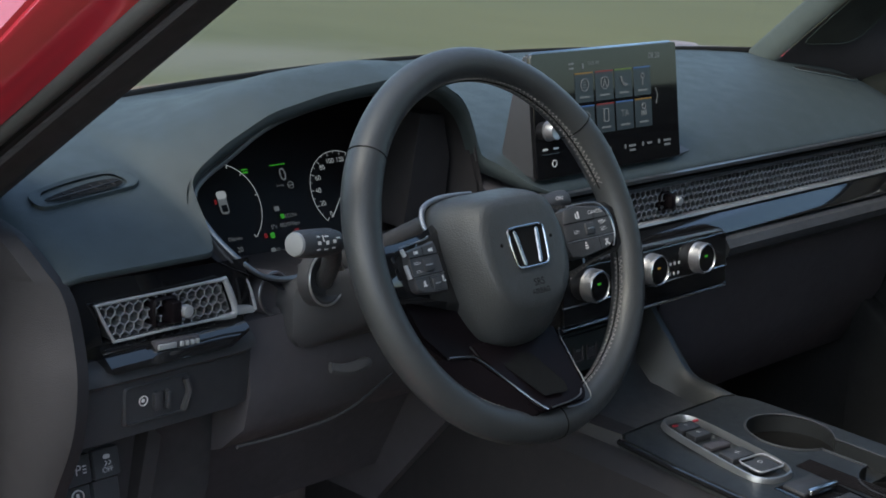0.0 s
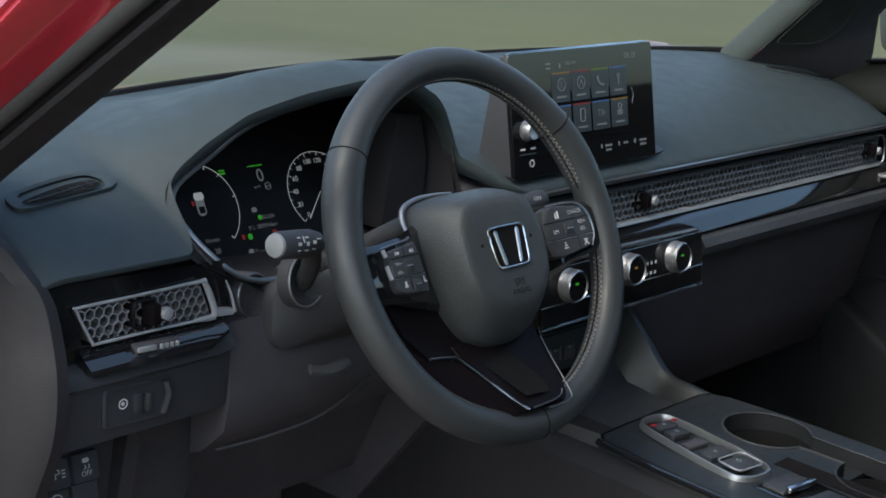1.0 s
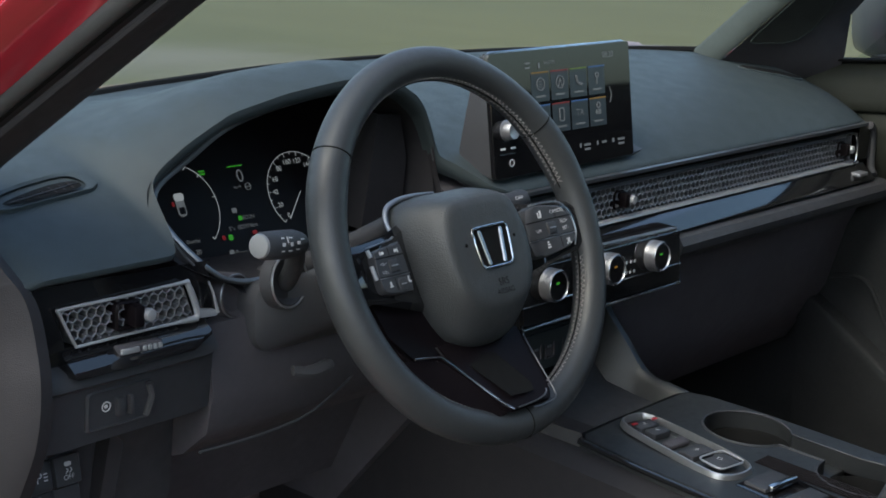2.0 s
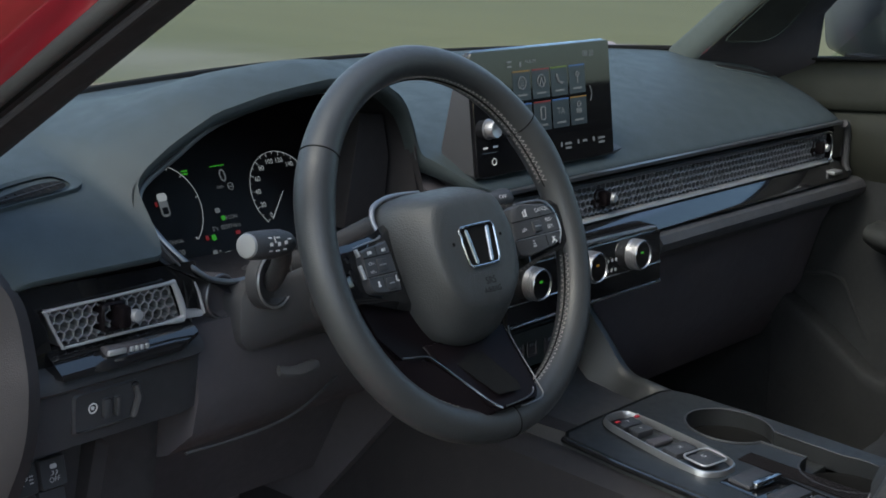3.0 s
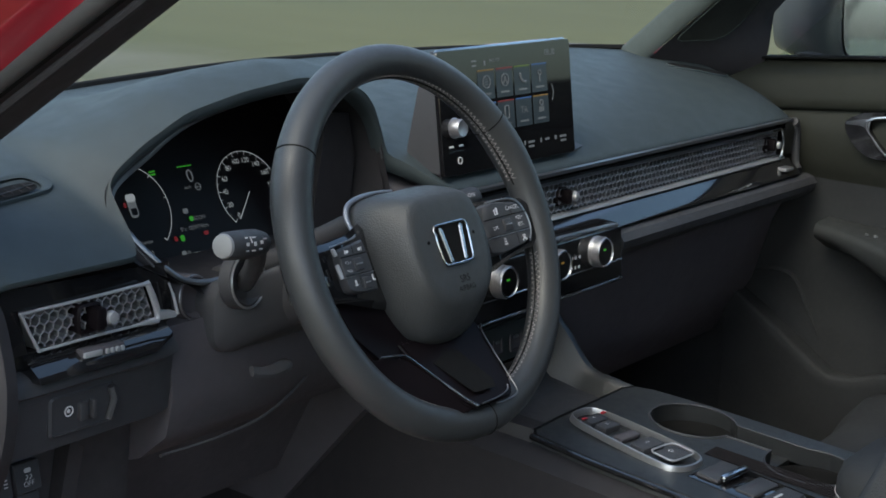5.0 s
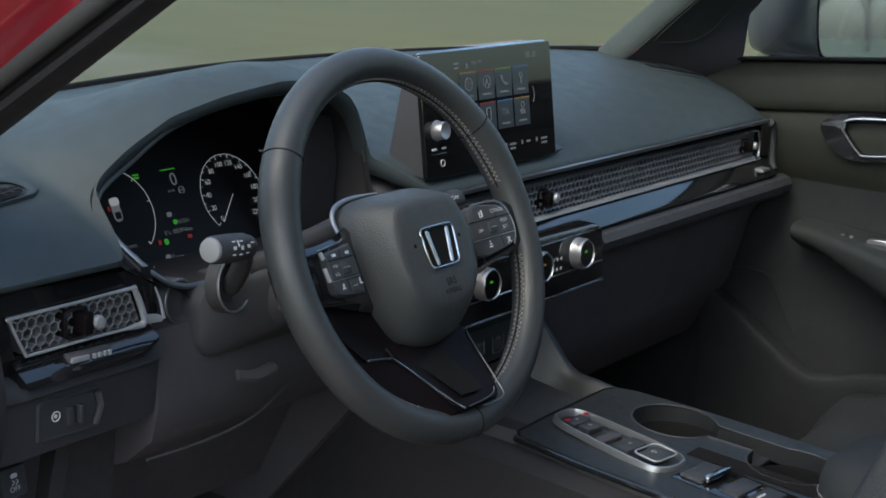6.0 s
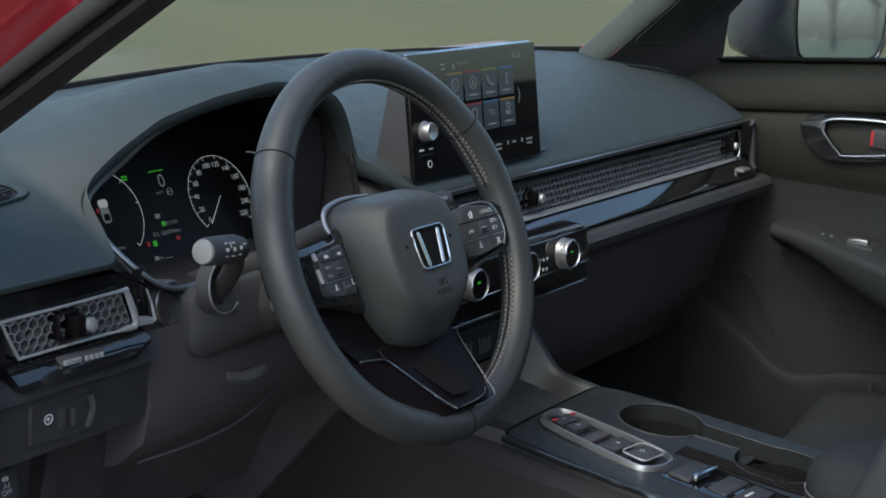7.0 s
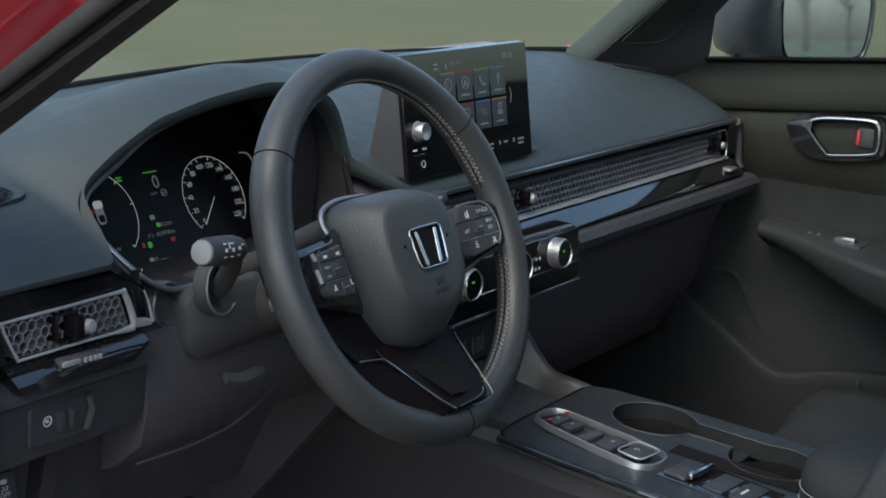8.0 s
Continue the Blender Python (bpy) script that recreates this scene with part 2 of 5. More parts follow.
def smooth_line(pts, k=6, closed=False):
    pts = [Vector(p) for p in pts]
    n = len(pts)
    o = []
    for i in range(n if closed else n - 1):
        if closed:
            a, b, c, d = pts[(i - 1) % n], pts[i], pts[(i + 1) % n], pts[(i + 2) % n]
        else:
            a, b, c, d = pts[max(i - 1, 0)], pts[i], pts[i + 1], pts[min(i + 2, n - 1)]
        for j in range(k):
            t = j / k
            o.append(0.5 * ((2 * b) + (c - a) * t + (2 * a - 5 * b + 4 * c - d) * t * t + (3 * b - a - 3 * c + d) * t ** 3))
    if not closed:
        o.append(pts[-1])
    return o


def run_x(bm, prof, x0, x1, n=1):
    loft(bm, [[V(x0 + (x1 - x0) * i / n, y, z) for y, z in prof] for i in range(n + 1)])


def lerp(x, xs, ys):
    return float(np.interp(x, xs, ys))


def soft_curve(xs, ys, w):
    """A smoothed line through the points, as a function."""
    g = np.linspace(min(xs) - .1, max(xs) + .1, 3000)
    k = np.exp(-0.5 * (np.arange(-300, 301) * (g[1] - g[0]) / w) ** 2)
    v = np.convolve(np.pad(np.interp(g, xs, ys), 300, mode="edge"), k / k.sum(), "valid")
    return lambda x: float(np.interp(x, g, v))


def sstep(a, b, x):
    t = min(max((x - a) / (b - a), 0), 1)
    return t * t * (3 - 2 * t)


FACE = Matrix(((1, 0, 0, 0), (0, 0, -1, 0), (0, 1, 0, 0), (0, 0, 0, 1)))  # local xy drawn upright, facing the driver


def facing(x, y, z, lean=0.0, yaw=0.0):
    return Matrix.Translation((x, y, z)) @ pose(0, 0, 0, 0, 0, yaw) @ pose(0, 0, 0, lean) @ FACE


def text(name, body, size, m, material, parent, label=""):
    cu = bpy.data.curves.new("print", 'FONT')
    cu.body, cu.size, cu.align_x, cu.align_y = body, size, 'CENTER', 'CENTER'
    ob = bpy.data.objects.new("print", cu)
    scene.collection.objects.link(ob)
    me = bpy.data.meshes.new_from_object(ob.evaluated_get(bpy.context.evaluated_depsgraph_get()))
    bpy.data.objects.remove(ob)
    me.transform(m)
    me.materials.clear()
    me.materials.append(material)
    o = new(name, me)
    o.parent = parent
    inv = ROOTS.get(parent.name)
    if inv is not None:
        o.matrix_parent_inverse = inv
    return tagged(o, label)


def plate(bm, m, w, h, r=0.001, d=0.001, n=3):
    loft(bm, [[m @ V(x, y, z) for x, y in rrect(w, h, r, n)] for z in (0, d)])


def ringline(bm, m, rad, a0, a1, r=0.0006, n=40):
    tube(bm, [m @ V(rad * math.cos(radians(a0 + (a1 - a0) * i / n)), rad * math.sin(radians(a0 + (a1 - a0) * i / n)), 0.0008) for i in range(n + 1)], r, 5)


def honeycomb(bm, x0, x1, z0, z1, y, pitch, wall, depth, lean0=0.0, lean1=0.0):
    """A plate of hexagonal openings in the plane y, with walls that run back by depth."""
    hw = pitch / 2
    rad = pitch / math.sqrt(3)
    inner = rad * (1 - wall)
    j, z = 0, z0
    while z < z1 + rad:
        x = x0 + (hw if j % 2 else 0)
        while x < max(x1, x1 + lean1) + hw:
            o, i1, i2 = [], [], []
            for k in range(6):
                a = radians(60 * k + 30)
                ca, sa = math.cos(a), math.sin(a)
                cl = lambda q, lo, hi: min(max(q, lo), hi)
                zq = 1 - (cl(z + rad * sa, z0, z1) - z0) / (z1 - z0)
                xa, xb = x0 + lean0 * zq, x1 + lean1 * zq
                o.append(V(cl(x + rad * ca, xa, xb), y, cl(z + rad * sa, z0, z1)))
                i1.append(V(cl(x + inner * ca, xa, xb), y + 0.0004, cl(z + inner * sa, z0, z1)))
                i2.append(V(cl(x + inner * 0.93 * ca, xa, xb), y + depth, cl(z + inner * 0.93 * sa, z0, z1)))
            grid(bm, [o, i1, i2], True)
            x += pitch
        z += 1.5 * rad
        j += 1

# ---- ground, far trees ----
bm = B()
grid(bm, [[V(x, y, 0) for x in (-2000, -200, -40, -8, 0, 8, 40, 200, 2000)] for y in (-2000, -200, -40, -8, 0, 8, 40, 200, 2000)])
single("ground", bm, M_FIELD, "flat green and straw-coloured field under an overcast sky", "field", kind="structure", smooth=0)

def bare_tree(x, y, h, seed):
    rnd = random.Random(seed)
    t = thing("bare_tree", (x, y, 0), "leafless grey-brown tree at the field's edge", "tree", "row of bare trees")
    trunk, crown = B(), B()

    def limb(bm, p, d, ln, r, depth):
        q = p + d * ln
        mid = p + d * ln * 0.5 + V(rnd.uniform(-1, 1), rnd.uniform(-1, 1), 0) * ln * 0.06
        tube(bm, [p, mid, q], [r, r * 0.8, r * 0.6], 5)
        if depth:
            for _ in range(4 if depth > 1 else 3):
                a = rnd.uniform(0, 6.28)
                nd = (d + V(math.cos(a), math.sin(a), rnd.uniform(0.0, 0.5)) * rnd.uniform(0.5, 0.9)).normalized()
                limb(crown, p + d * ln * rnd.uniform(0.45, 1.0), nd, ln * rnd.uniform(0.5, 0.75), r * 0.5, depth - 1)
    limb(trunk, V(x, y, -0.1), V(rnd.uniform(-.05, .05), 0, 1).normalized(), h * 0.42, h * 0.022, 4)
    part("trunk", trunk, M_BARK, t)
    part("crown", crown, M_BARK, t, "fine bare branches")


for i in range(18):
    bare_tree(-26 + 3.6 * i + random.uniform(-1.2, 1.2), -125 + random.uniform(-8, 8), random.uniform(8, 12), 20 + i)

# ---- car shell ----
car = thing("car_body", (0.37, -0.6, 0.2), "red car body shell with open driver's side", "car body", kind="structure")
RAKE = V(0.055, -0.24, 0.16)   # run of the front pillars, up and back


def pillar(bm, pts, a, b, side=1):
    d = V(RAKE.x * side, RAKE.y, RAKE.z)
    loft(bm, [[V(*p) + d * k for p in pts] for k in (a, b)])


bm = B()
PL = [((-.386, .190, .946), (-.341, -.045, 1.118)), ((-.356, .235, .949), (-.311, .0, 1.121)), ((-.36, .30, .965), (-.315, .065, 1.137)), ((-.43, .22, 1.0), (-.40, .03, 1.14)), ((-.430, .136, .990), (-.400, -.046, 1.117)), ((-.405, .16, .960), (-.365, -.046, 1.114))]
loft(bm, [[V(*a).lerp(V(*b), k) for a, b in PL] for k in (-.25, 0, 1, 3)])
part("pillar_trim", bm, M_PILLAR, car, "black inner trim of the windscreen pillar")
bm = B()
SEAL_A, SEAL_B = V(-.4405, .1205, 1.004), V(-.4105, -.0445, 1.1215)
tube(bm, [SEAL_A.lerp(SEAL_B, k) for k in (-1.2, -.4, 0, 1, 3)], 0.0085, 14)
part("door_seal", bm, M_SEAL, car, "grey rubber door seal")
bm = B()
tube(bm, [(SEAL_A + V(.004, .006, -.0105)).lerp(SEAL_B + V(.004, .006, -.0105), k) for k in (-1.2, -.4, 0, 1, 3)], 0.0042, 8)
part("seal_groove", bm, M_SEAM, car, "dark groove beside the seal")
bm = B()
tube(bm, [(SEAL_A + V(.009, .004, -.0200)).lerp(SEAL_B + V(.009, .004, -.0200), k) for k in (-1.2, -.4, 0, 1, 3)], 0.0035, 8)
part("trim_edge", bm, M_ENDCAP, car, "rounded edge of the pillar trim")
bm = B()
PS = [((-.445, .109, 1.008), (-.415, -.039, 1.116)), ((-.462, .085, 1.035), (-.437, -.02, 1.118)), ((-.475, .054, 1.070), (-.4485, -.050, 1.1505)), ((-.480, .044, 1.088), (-.455, -.045, 1.168)), ((-.465, .15, 1.11), (-.44, .03, 1.19)), ((-.43, .22, 1.05), (-.40, .1, 1.15)), ((-.430, .15, 1.0), (-.40, 0, 1.11))]
loft(bm, [[V(*a).lerp(V(*b), k) for a, b in PS] for k in (-2.2, 0, 1, 3)])
bmesh.ops.bevel(bm, geom=bm.edges[:], offset=0.004, segments=2, affect='EDGES')
part("pillar_skin", bm, M_RED, car, "glossy red painted pillar")
# roof, floor, sides and rear, all shut
bm = B()
grid(bm, [[V(x, y, 1.40 - .035 * ((x - .37) / .6) ** 2 - .02 * ((y + 1.0) / .9) ** 2) for x in np.linspace(-.26, 1.0, 9)] for y in np.linspace(-.22, -2.1, 9)])
part("headliner", bm, M_HEAD, car, "grey headliner under the roof")
bm = B()
grid(bm, [[V(x, y, 1.43 - .035 * ((x - .37) / .6) ** 2 - .02 * ((y + 1.0) / .9) ** 2) for x in np.linspace(-.27, 1.01, 9)] for y in np.linspace(-.21, -2.12, 9)])
part("roof_skin", bm, M_RED, car, "red painted roof")
bm = B()
fbox(bm, -.42, 1.16, -2.1, .95, .20, .26, .01)
part("floor_pan", bm, M_CARPET, car, "dark carpeted floor")
bm = B()
fbox(bm, -.42, 1.16, .60, .66, .20, .93, .01)
part("firewall", bm, M_CARPET, car)
bm = B()
fbox(bm, -.44, 1.18, -2.12, -2.08, .2, .98, .01)
part("rear_wall", bm, M_DARK, car)
for sx, xx in ((-1, -.44), (1, 1.16)):
    bm = B()
    fbox(bm, xx - .04, xx + .04, -2.1, -.86, .2, .95, .015)
    part("rear_door", bm, M_DOOR if sx > 0 else M_RED, car)
    bm = B()
    a = -1 if sx < 0 else 1
    loft(bm, [[V(xx + .03 * s - a * max(k, 0) * .13, -.80 + .06 * q - .12 * max(k, 0), .95 + .42 * k) for s, q in ((-1, -1), (1, -1), (1, 1), (-1, 1))] for k in (-1.7, 0, 1)])
    part("door_pillar", bm, M_DARK, car)
bm = B()
fbox(bm, -.50, -.40, -.86, .22, .20, .34, .02)
part("sill", bm, M_RED, car)
bm = B()
fbox(bm, -.49, -.43, .20, .62, .25, .97, .02)
part("door_jamb", bm, M_DARK, car)
# bonnet and cowl
bm = B()
grid(bm, [[V(x, lerp(k, (0, .15, 1), (.60, .75, 1.5)) - .12 * ((x - .37) / .75) ** 2, lerp(k, (0, .15, .5, 1), (.925, .915, .86, .74)) - .05 * ((x - .37) / .75) ** 4) for x in np.linspace(-.40, 1.14, 15)] for k in np.linspace(0, 1, 9)])
part("bonnet", bm, M_RED, car, "red bonnet beyond the windscreen")
bm = B()
cowl = smooth_line([(-.33, .40, .943), (-.12, .478, .957), (.1, .525, .960), (.37, .552, .960), (.68, .525, .958), (.9, .455, .956), (1.03, .38, .955)], 6)
tube(bm, [p + V(0, .004, -.006) for p in cowl], 0.0055, 8)
grid(bm, [[p + V(0, .002, -.006) for p in cowl], [p + V(0, .012, -.08) for p in cowl]])
part("windscreen_seal", bm, M_SEAM, car, "black lower edge of the windscreen")
bm = B()
rows = []
for k in np.linspace(0, 1, 8):
    rows.append([V(.37 + (p.x - .37) * (1 - .12 * k), p.y + .012 - .74 * k + .03 * math.sin(k * 3.1), p.z + .43 * k) for p in cowl])
grid(bm, rows)
wind = part("windscreen", bm, M_GLASS, car, "clear windscreen glass")
wind.visible_shadow = False

# ---- dashboard ----
dash = thing("dashboard", (.37, .35, .55), "dark slate soft-touch dashboard with black and silver trim strips", "dashboard")
BACK_X = [-.39, -.36, -.30, -.1, .1, .37, .65, .9, 1.0, 1.08, 1.12]
BACK_Y = [.24, .34, .43, .492, .535, .56, .535, .46, .405, .30, .22]
LIP_X = [-.215, -.203, -.195, -.16, -.107, -.037, .046, .10, .128, .16, .176, .188, .20]
LIP_Z = [.905, .917, .932, .954, .978, .991, .999, .994, .987, .964, .935, .900, .875]


def base_z(y):
    return .872 + .086 * (1 - math.exp(-(y - .145) / .125))


front_y = soft_curve((-.40, -.388, -.376, -.218, -.210, -.202, .186, .196, .212, .235, 1.05, 1.07, 1.10, 1.12),
                     (.185, .160, .147, .147, .165, .207, .207, .190, .155, .142, .142, .146, .165, .20), .0035)
back_y = soft_curve(BACK_X, BACK_Y, .03)
lip_z = soft_curve([-.30] + LIP_X + [.26], [.905] + LIP_Z + [.875], .006)


def pad_z(x, y):
    z = base_z(y)
    lip = lip_z(x) - base_z(.207)
    if -.30 < x < .26:
        far = sstep(.24, .50, y)
        # the hood broadens and sinks towards the windscreen
        ls = max(0.0, lip)
        wide = 0.07 * sstep(-.24, -.02, x) * (1 - sstep(.10, .25, x))
        h = ls * (1 - far) ** 1.3 * (1 - .75 * sstep(.21, .38, y)) + wide * .75 * sstep(.21, .38, y) * (1 - far) ** 1.1
        z += h
    drop = sstep(.02, .10, x - 1.03) if x > .37 else .4 * sstep(.06, .12, -.29 - x)
    return z - .03 * drop * (1 - .6 * sstep(.2, .4, y))


bm = B()
xs = sorted(set(np.round(np.concatenate([np.linspace(-.39, 1.12, 120), np.linspace(-.22, -.15, 24), np.linspace(.12, .24, 34)]), 4)))
cols = []
for x in xs:
    f, b = front_y(x), back_y(x)
    col = []
    zf = pad_z(x, f)
    deep = .42 + .58 * sstep(-.225, -.20, x) * (1 - sstep(.19, .22, x))
    for dy, dz in ((.016, -.016), (.006, -.014), (.001, -.010), (-.0005, -.005)):
        col.append(V(x, f + dy * deep, zf + dz * deep))
    for k in np.linspace(0, 1, 34):
        y = f + (b - f) * k ** 1.25
        col.append(V(x, y, pad_z(x, y)))
    col.append(V(x, b + .01, pad_z(x, b) - .05))
    cols.append(col)
grid(bm, cols)
part("top_pad", bm, M_PAD, dash, "grained slate-grey top pad with instrument hood", smooth=50)

# passenger side strips, from top to bottom
X0, X1 = .205, 1.065


def strip(name, prof, material, label="", x0=X0, x1=X1):
    bm = B()
    run_x(bm, prof, x0, x1, 3)
    bmesh.ops.bevel(bm, geom=[e for e in bm.edges if e.is_manifold and e.calc_face_angle(0) > .5 and abs(e.verts[0].co.x - e.verts[1].co.x) > .01], offset=.0012, segments=2, affect='EDGES')
    return part(name, bm, material, dash, label, smooth=30)


strip("upper_trim_line", [(.136, .8635), (.136, .8675), (.150, .8695), (.150, .8615)], M_SILVER, "thin satin silver trim line")
strip("upper_channel", [(.150, .8555), (.146, .8625), (.175, .8625), (.175, .8555)], M_GLOSS, "gloss black channel")
# near-black sheet behind the mesh stands for the shade of the hollow
strip("grille_shade_backing", [(.168, .806), (.168, .858), (.176, .858), (.176, .806)], M_SEAM)
strip("grille_edge_upper", [(.141, .852), (.141, .8555), (.158, .8555), (.158, .852)], M_SILVER, x1=1.035)
strip("grille_edge_lower", [(.136, .8095), (.137, .8125), (.158, .8125), (.158, .8075)], M_SATIN, "satin trim line under the grille", x1=1.045)
strip("gloss_bar", [(.140, .808), (.119, .790), (.117, .786), (.121, .783), (.170, .783), (.170, .808)], M_GLOSS, "gloss black decor bar")
strip("lower_pad", [(.121, .7825), (.110, .779), (.104, .770), (.106, .760), (.118, .749), (.150, .742), (.20, .742), (.20, .7825)], M_HARD, "soft black lower pad", x0=.53, x1=1.10)
bm = B()
honeycomb(bm, .215, 1.033, .8125, .852, .145, .0098, .20, .018)
part("honeycomb_grille", bm, M_GRILLE, dash, "metal honeycomb grille with hexagonal holes", smooth=0)


def vent_knob(x, y, z, parent, s=1.0):
    bm = B()
    m = facing(x - .012 * s, y, z)
    loft(bm, [[m @ V(px * k, py * k, h) for px, py in rrect(.026 * s, .026 * s, .005, 3)] for k, h in ((1, -.012), (1, .001), (.86, .003), (.8, .001), (.78, -.010))], True)
    part("knob_socket", bm, M_PIANO, parent, "black square socket")
    bm = B()
    fbox(bm, x - .012 * s, x - .001, y - .012, y + .01, z - .010 * s, z + .010 * s, .003)
    part("knob_block", bm, M_PIANO, parent)
    bm = B()
    lathe(bm, [(.0034, -.01), (.0040, .004), (.0054, .008), (.0058, .012), (.0050, .0148), (.0015, .0156)], facing(x + .003 * s, y, z), 20)
    part("vent_knob", bm, M_SATIN, parent, "round satin metal vent knob")


vent_knob(.455, .146, .833, dash, .9)
vent_knob(1.012, .146, .833, dash, .9)
# passenger end: bright frame end and end cap
bm = B()
tube(bm, smooth_line([(1.00, .139, .8545), (1.026, .139, .8545), (1.036, .139, .849), (1.040, .138, .833), (1.038, .138, .815), (1.028, .138, .8105)], 5), .0022, 8)
part("grille_end", bm, M_CHROME, dash, "rounded bright end of the grille frame")
bm = B()
run_x(bm, [(.141, .812), (.141, .864), (.19, .864), (.19, .812)], 1.047, 1.083)
part("end_panel", bm, M_GLOSS, dash, "gloss black end panel")
bm = B()
tube(bm, smooth_line([(1.076, .140, .862), (1.088, .142, .858), (1.094, .142, .84), (1.090, .138, .80), (1.083, .128, .788)], 6), .006, 10)
part("end_surround", bm, M_HARD, dash)
bm = B()
fbox(bm, 1.012, 1.040, .116, .15, .7945, .8000, .002)
part("vent_slider", bm, M_GRILLE, dash, "small bright vent slider")
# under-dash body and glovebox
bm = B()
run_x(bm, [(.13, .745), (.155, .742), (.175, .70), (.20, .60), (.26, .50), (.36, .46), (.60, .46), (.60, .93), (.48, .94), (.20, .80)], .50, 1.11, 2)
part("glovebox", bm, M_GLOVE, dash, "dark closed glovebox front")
bm = B()
run_x(bm, [(.185, .66), (.185, .86), (.26, .90), (.58, .93), (.58, .45), (.36, .45)], .19, .52, 2)
part("centre_body", bm, M_DARK, dash)

# climate panel
bm = B()
loft(bm, [[V(x, y, z) for y, z in ((.086, .735), (.092, .800), (.19, .80), (.19, .72))] for x in (.195, .500)] + [[V(.518, y, z) for y, z in ((.105, .745), (.108, .796), (.19, .80), (.19, .73))]])
bmesh.ops.bevel(bm, geom=bm.edges[:], offset=.003, segments=2, affect='EDGES')
clim = part("climate_panel", bm, M_GLOSS, dash, "gloss black climate control panel")
bm = B()
tube(bm, [(.196, .0855, .7345), (.498, .0855, .7345), (.517, .104, .744)], .0016, 8)
tube(bm, [(.196, .0875, .758), (.500, .0875, .758), (.515, .1055, .765)], .0009, 6)
part("trim_line", bm, M_CHROME, clim)
for x, g in ((.243, 1), (.350, 0), (.441, 1)):
    m = facing(x, .0915, .7765, -4)
    bm = B()
    lathe(bm, [(.0185, 0), (.0185, .003), (.0178, .004), (.0174, .014), (.0170, .0155), (.0160, .0160), (.0152, .0145)], m, 40, False)
    for k in range(44):
        a = 2 * math.pi * k / 44
        for h in (.0055, .0085, .0115):
            fbox(bm, -.0005, .0005, -.0008, .0008, -.001, .001, m=m @ pose(.0177 * math.cos(a), .0177 * math.sin(a), h, 0, 0, math.degrees(a)))
    kn = part("climate_knob", bm, M_GRILLE, clim, "knurled satin metal rotary knob")
    bm = B()
    lathe(bm, [(.0156, .0146), (.0150, .0140), (.0005, .0138)], m, 32)
    part("knob_face", bm, M_GLOSS, kn)
    bm = B()
    tube(bm, [m @ V(.0164 * math.cos(a), .0164 * math.sin(a), .0158) for a in [2 * math.pi * k / 40 for k in range(40)]], .0008, 6, True)
    part("knob_rim", bm, M_CHROME, kn, "thin polished rim")
    bm = B()
    plate(bm, m @ pose(-.001, .003, .0142), .006, .0026, .0006, .0005)
    part("knob_light", bm, G_GREEN if g else G_ORANGE, kn, "small lit indicator")
for i in range(6):
    bm = B()
    plate(bm, facing(.392 + .0 * i, .0868, .7655) @ pose(.008 * (i % 3) - .008, .012 * (i // 3), 0), .0036, .0036, .0006, .0004)
    part("button_symbol", bm, M_WHITE, clim)
# ports below
bm = B()
run_x(bm, [(.125, .660), (.118, .712), (.19, .722), (.19, .650)], .20, .365)
bmesh.ops.bevel(bm, geom=bm.edges[:], offset=.003, segments=2, affect='EDGES')
port = part("port_panel", bm, M_PAD, dash, "black panel with charging ports")
for x, w, h in ((.232, .030, .030), (.268, .018, .022), (.292, .018, .022), (.328, .024, .028)):
    bm = B()
    m = facing(x, .1215, .686, -7)
    loft(bm, [[m @ V(px * k, py * k, q) for px, py in rrect(w, h, .003, 3)] for k, q in ((1, 0), (1, .0022), (.82, .0022), (.78, .0005))])
    pt = part("charging_port", bm, M_DARK, port)
    bm = B()
    plate(bm, m @ pose(0, .003, .001), w * .4, h * .12, .0005, .001)
    part("port_slot", bm, M_SILVER, pt)
bm = B()
run_x(bm, [(.13, .640), (.13, .655), (.20, .66), (.20, .62)], .20, .37)
part("tray_lip", bm, M_GLOSS, dash)

# driver's side vent and trim
vent = thing("driver_vent", (-.27, .17, .83), "honeycomb air vent with satin frame in gloss black trim", "air vent")
bm = B()
oute = [(-.357, .160, .8635), (-.345, .160, .794), (-.335, .160, .792), (-.205, .160, .788), (-.187, .160, .795), (-.166, .162, .806), (-.166, .166, .856)]
hole = [(-.336, .158, .845), (-.3275, .158, .8085), (-.310, .158, .8080), (-.22, .158, .8080), (-.1915, .158, .8085), (-.193, .158, .812), (-.196, .158, .842)]
grid(bm, [oute, hole, [(x, .172, z) for x, y, z in hole]], True)
part("surround", bm, M_GLOSS, vent, "gloss black vent surround")
bm = B()
fr = smooth_line([V(x, .153, z) for x, z in ((-.3355, .8415), (-.3330, .8440), (-.2730, .8442), (-.2080, .8448), (-.2020, .8425), (-.1950, .8275), (-.1905, .8140), (-.1925, .8105), (-.1970, .8092), (-.2610, .8098), (-.3150, .8093), (-.3205, .8115), (-.3300, .8290))], 3, True)
tube(bm, fr, [.0015 + .0016 * sstep(-.212, -.196, q.x) for q in fr], 8, True)
part("vent_frame", bm, M_SATIN, vent, "satin silver vent frame")
bm = B()
honeycomb(bm, -.3335, -.205, .8100, .8435, .157, .0093, .17, .013, .0135, .0125)
part("honeycomb_grille", bm, M_GRILLE, vent, "grey honeycomb grille", smooth=0)
# black sheet closes the duct and stands for its inner shade
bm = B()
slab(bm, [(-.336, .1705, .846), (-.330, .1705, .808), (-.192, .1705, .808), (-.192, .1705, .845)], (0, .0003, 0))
part("vent_shade_sheet", bm, M_SEAM, vent)
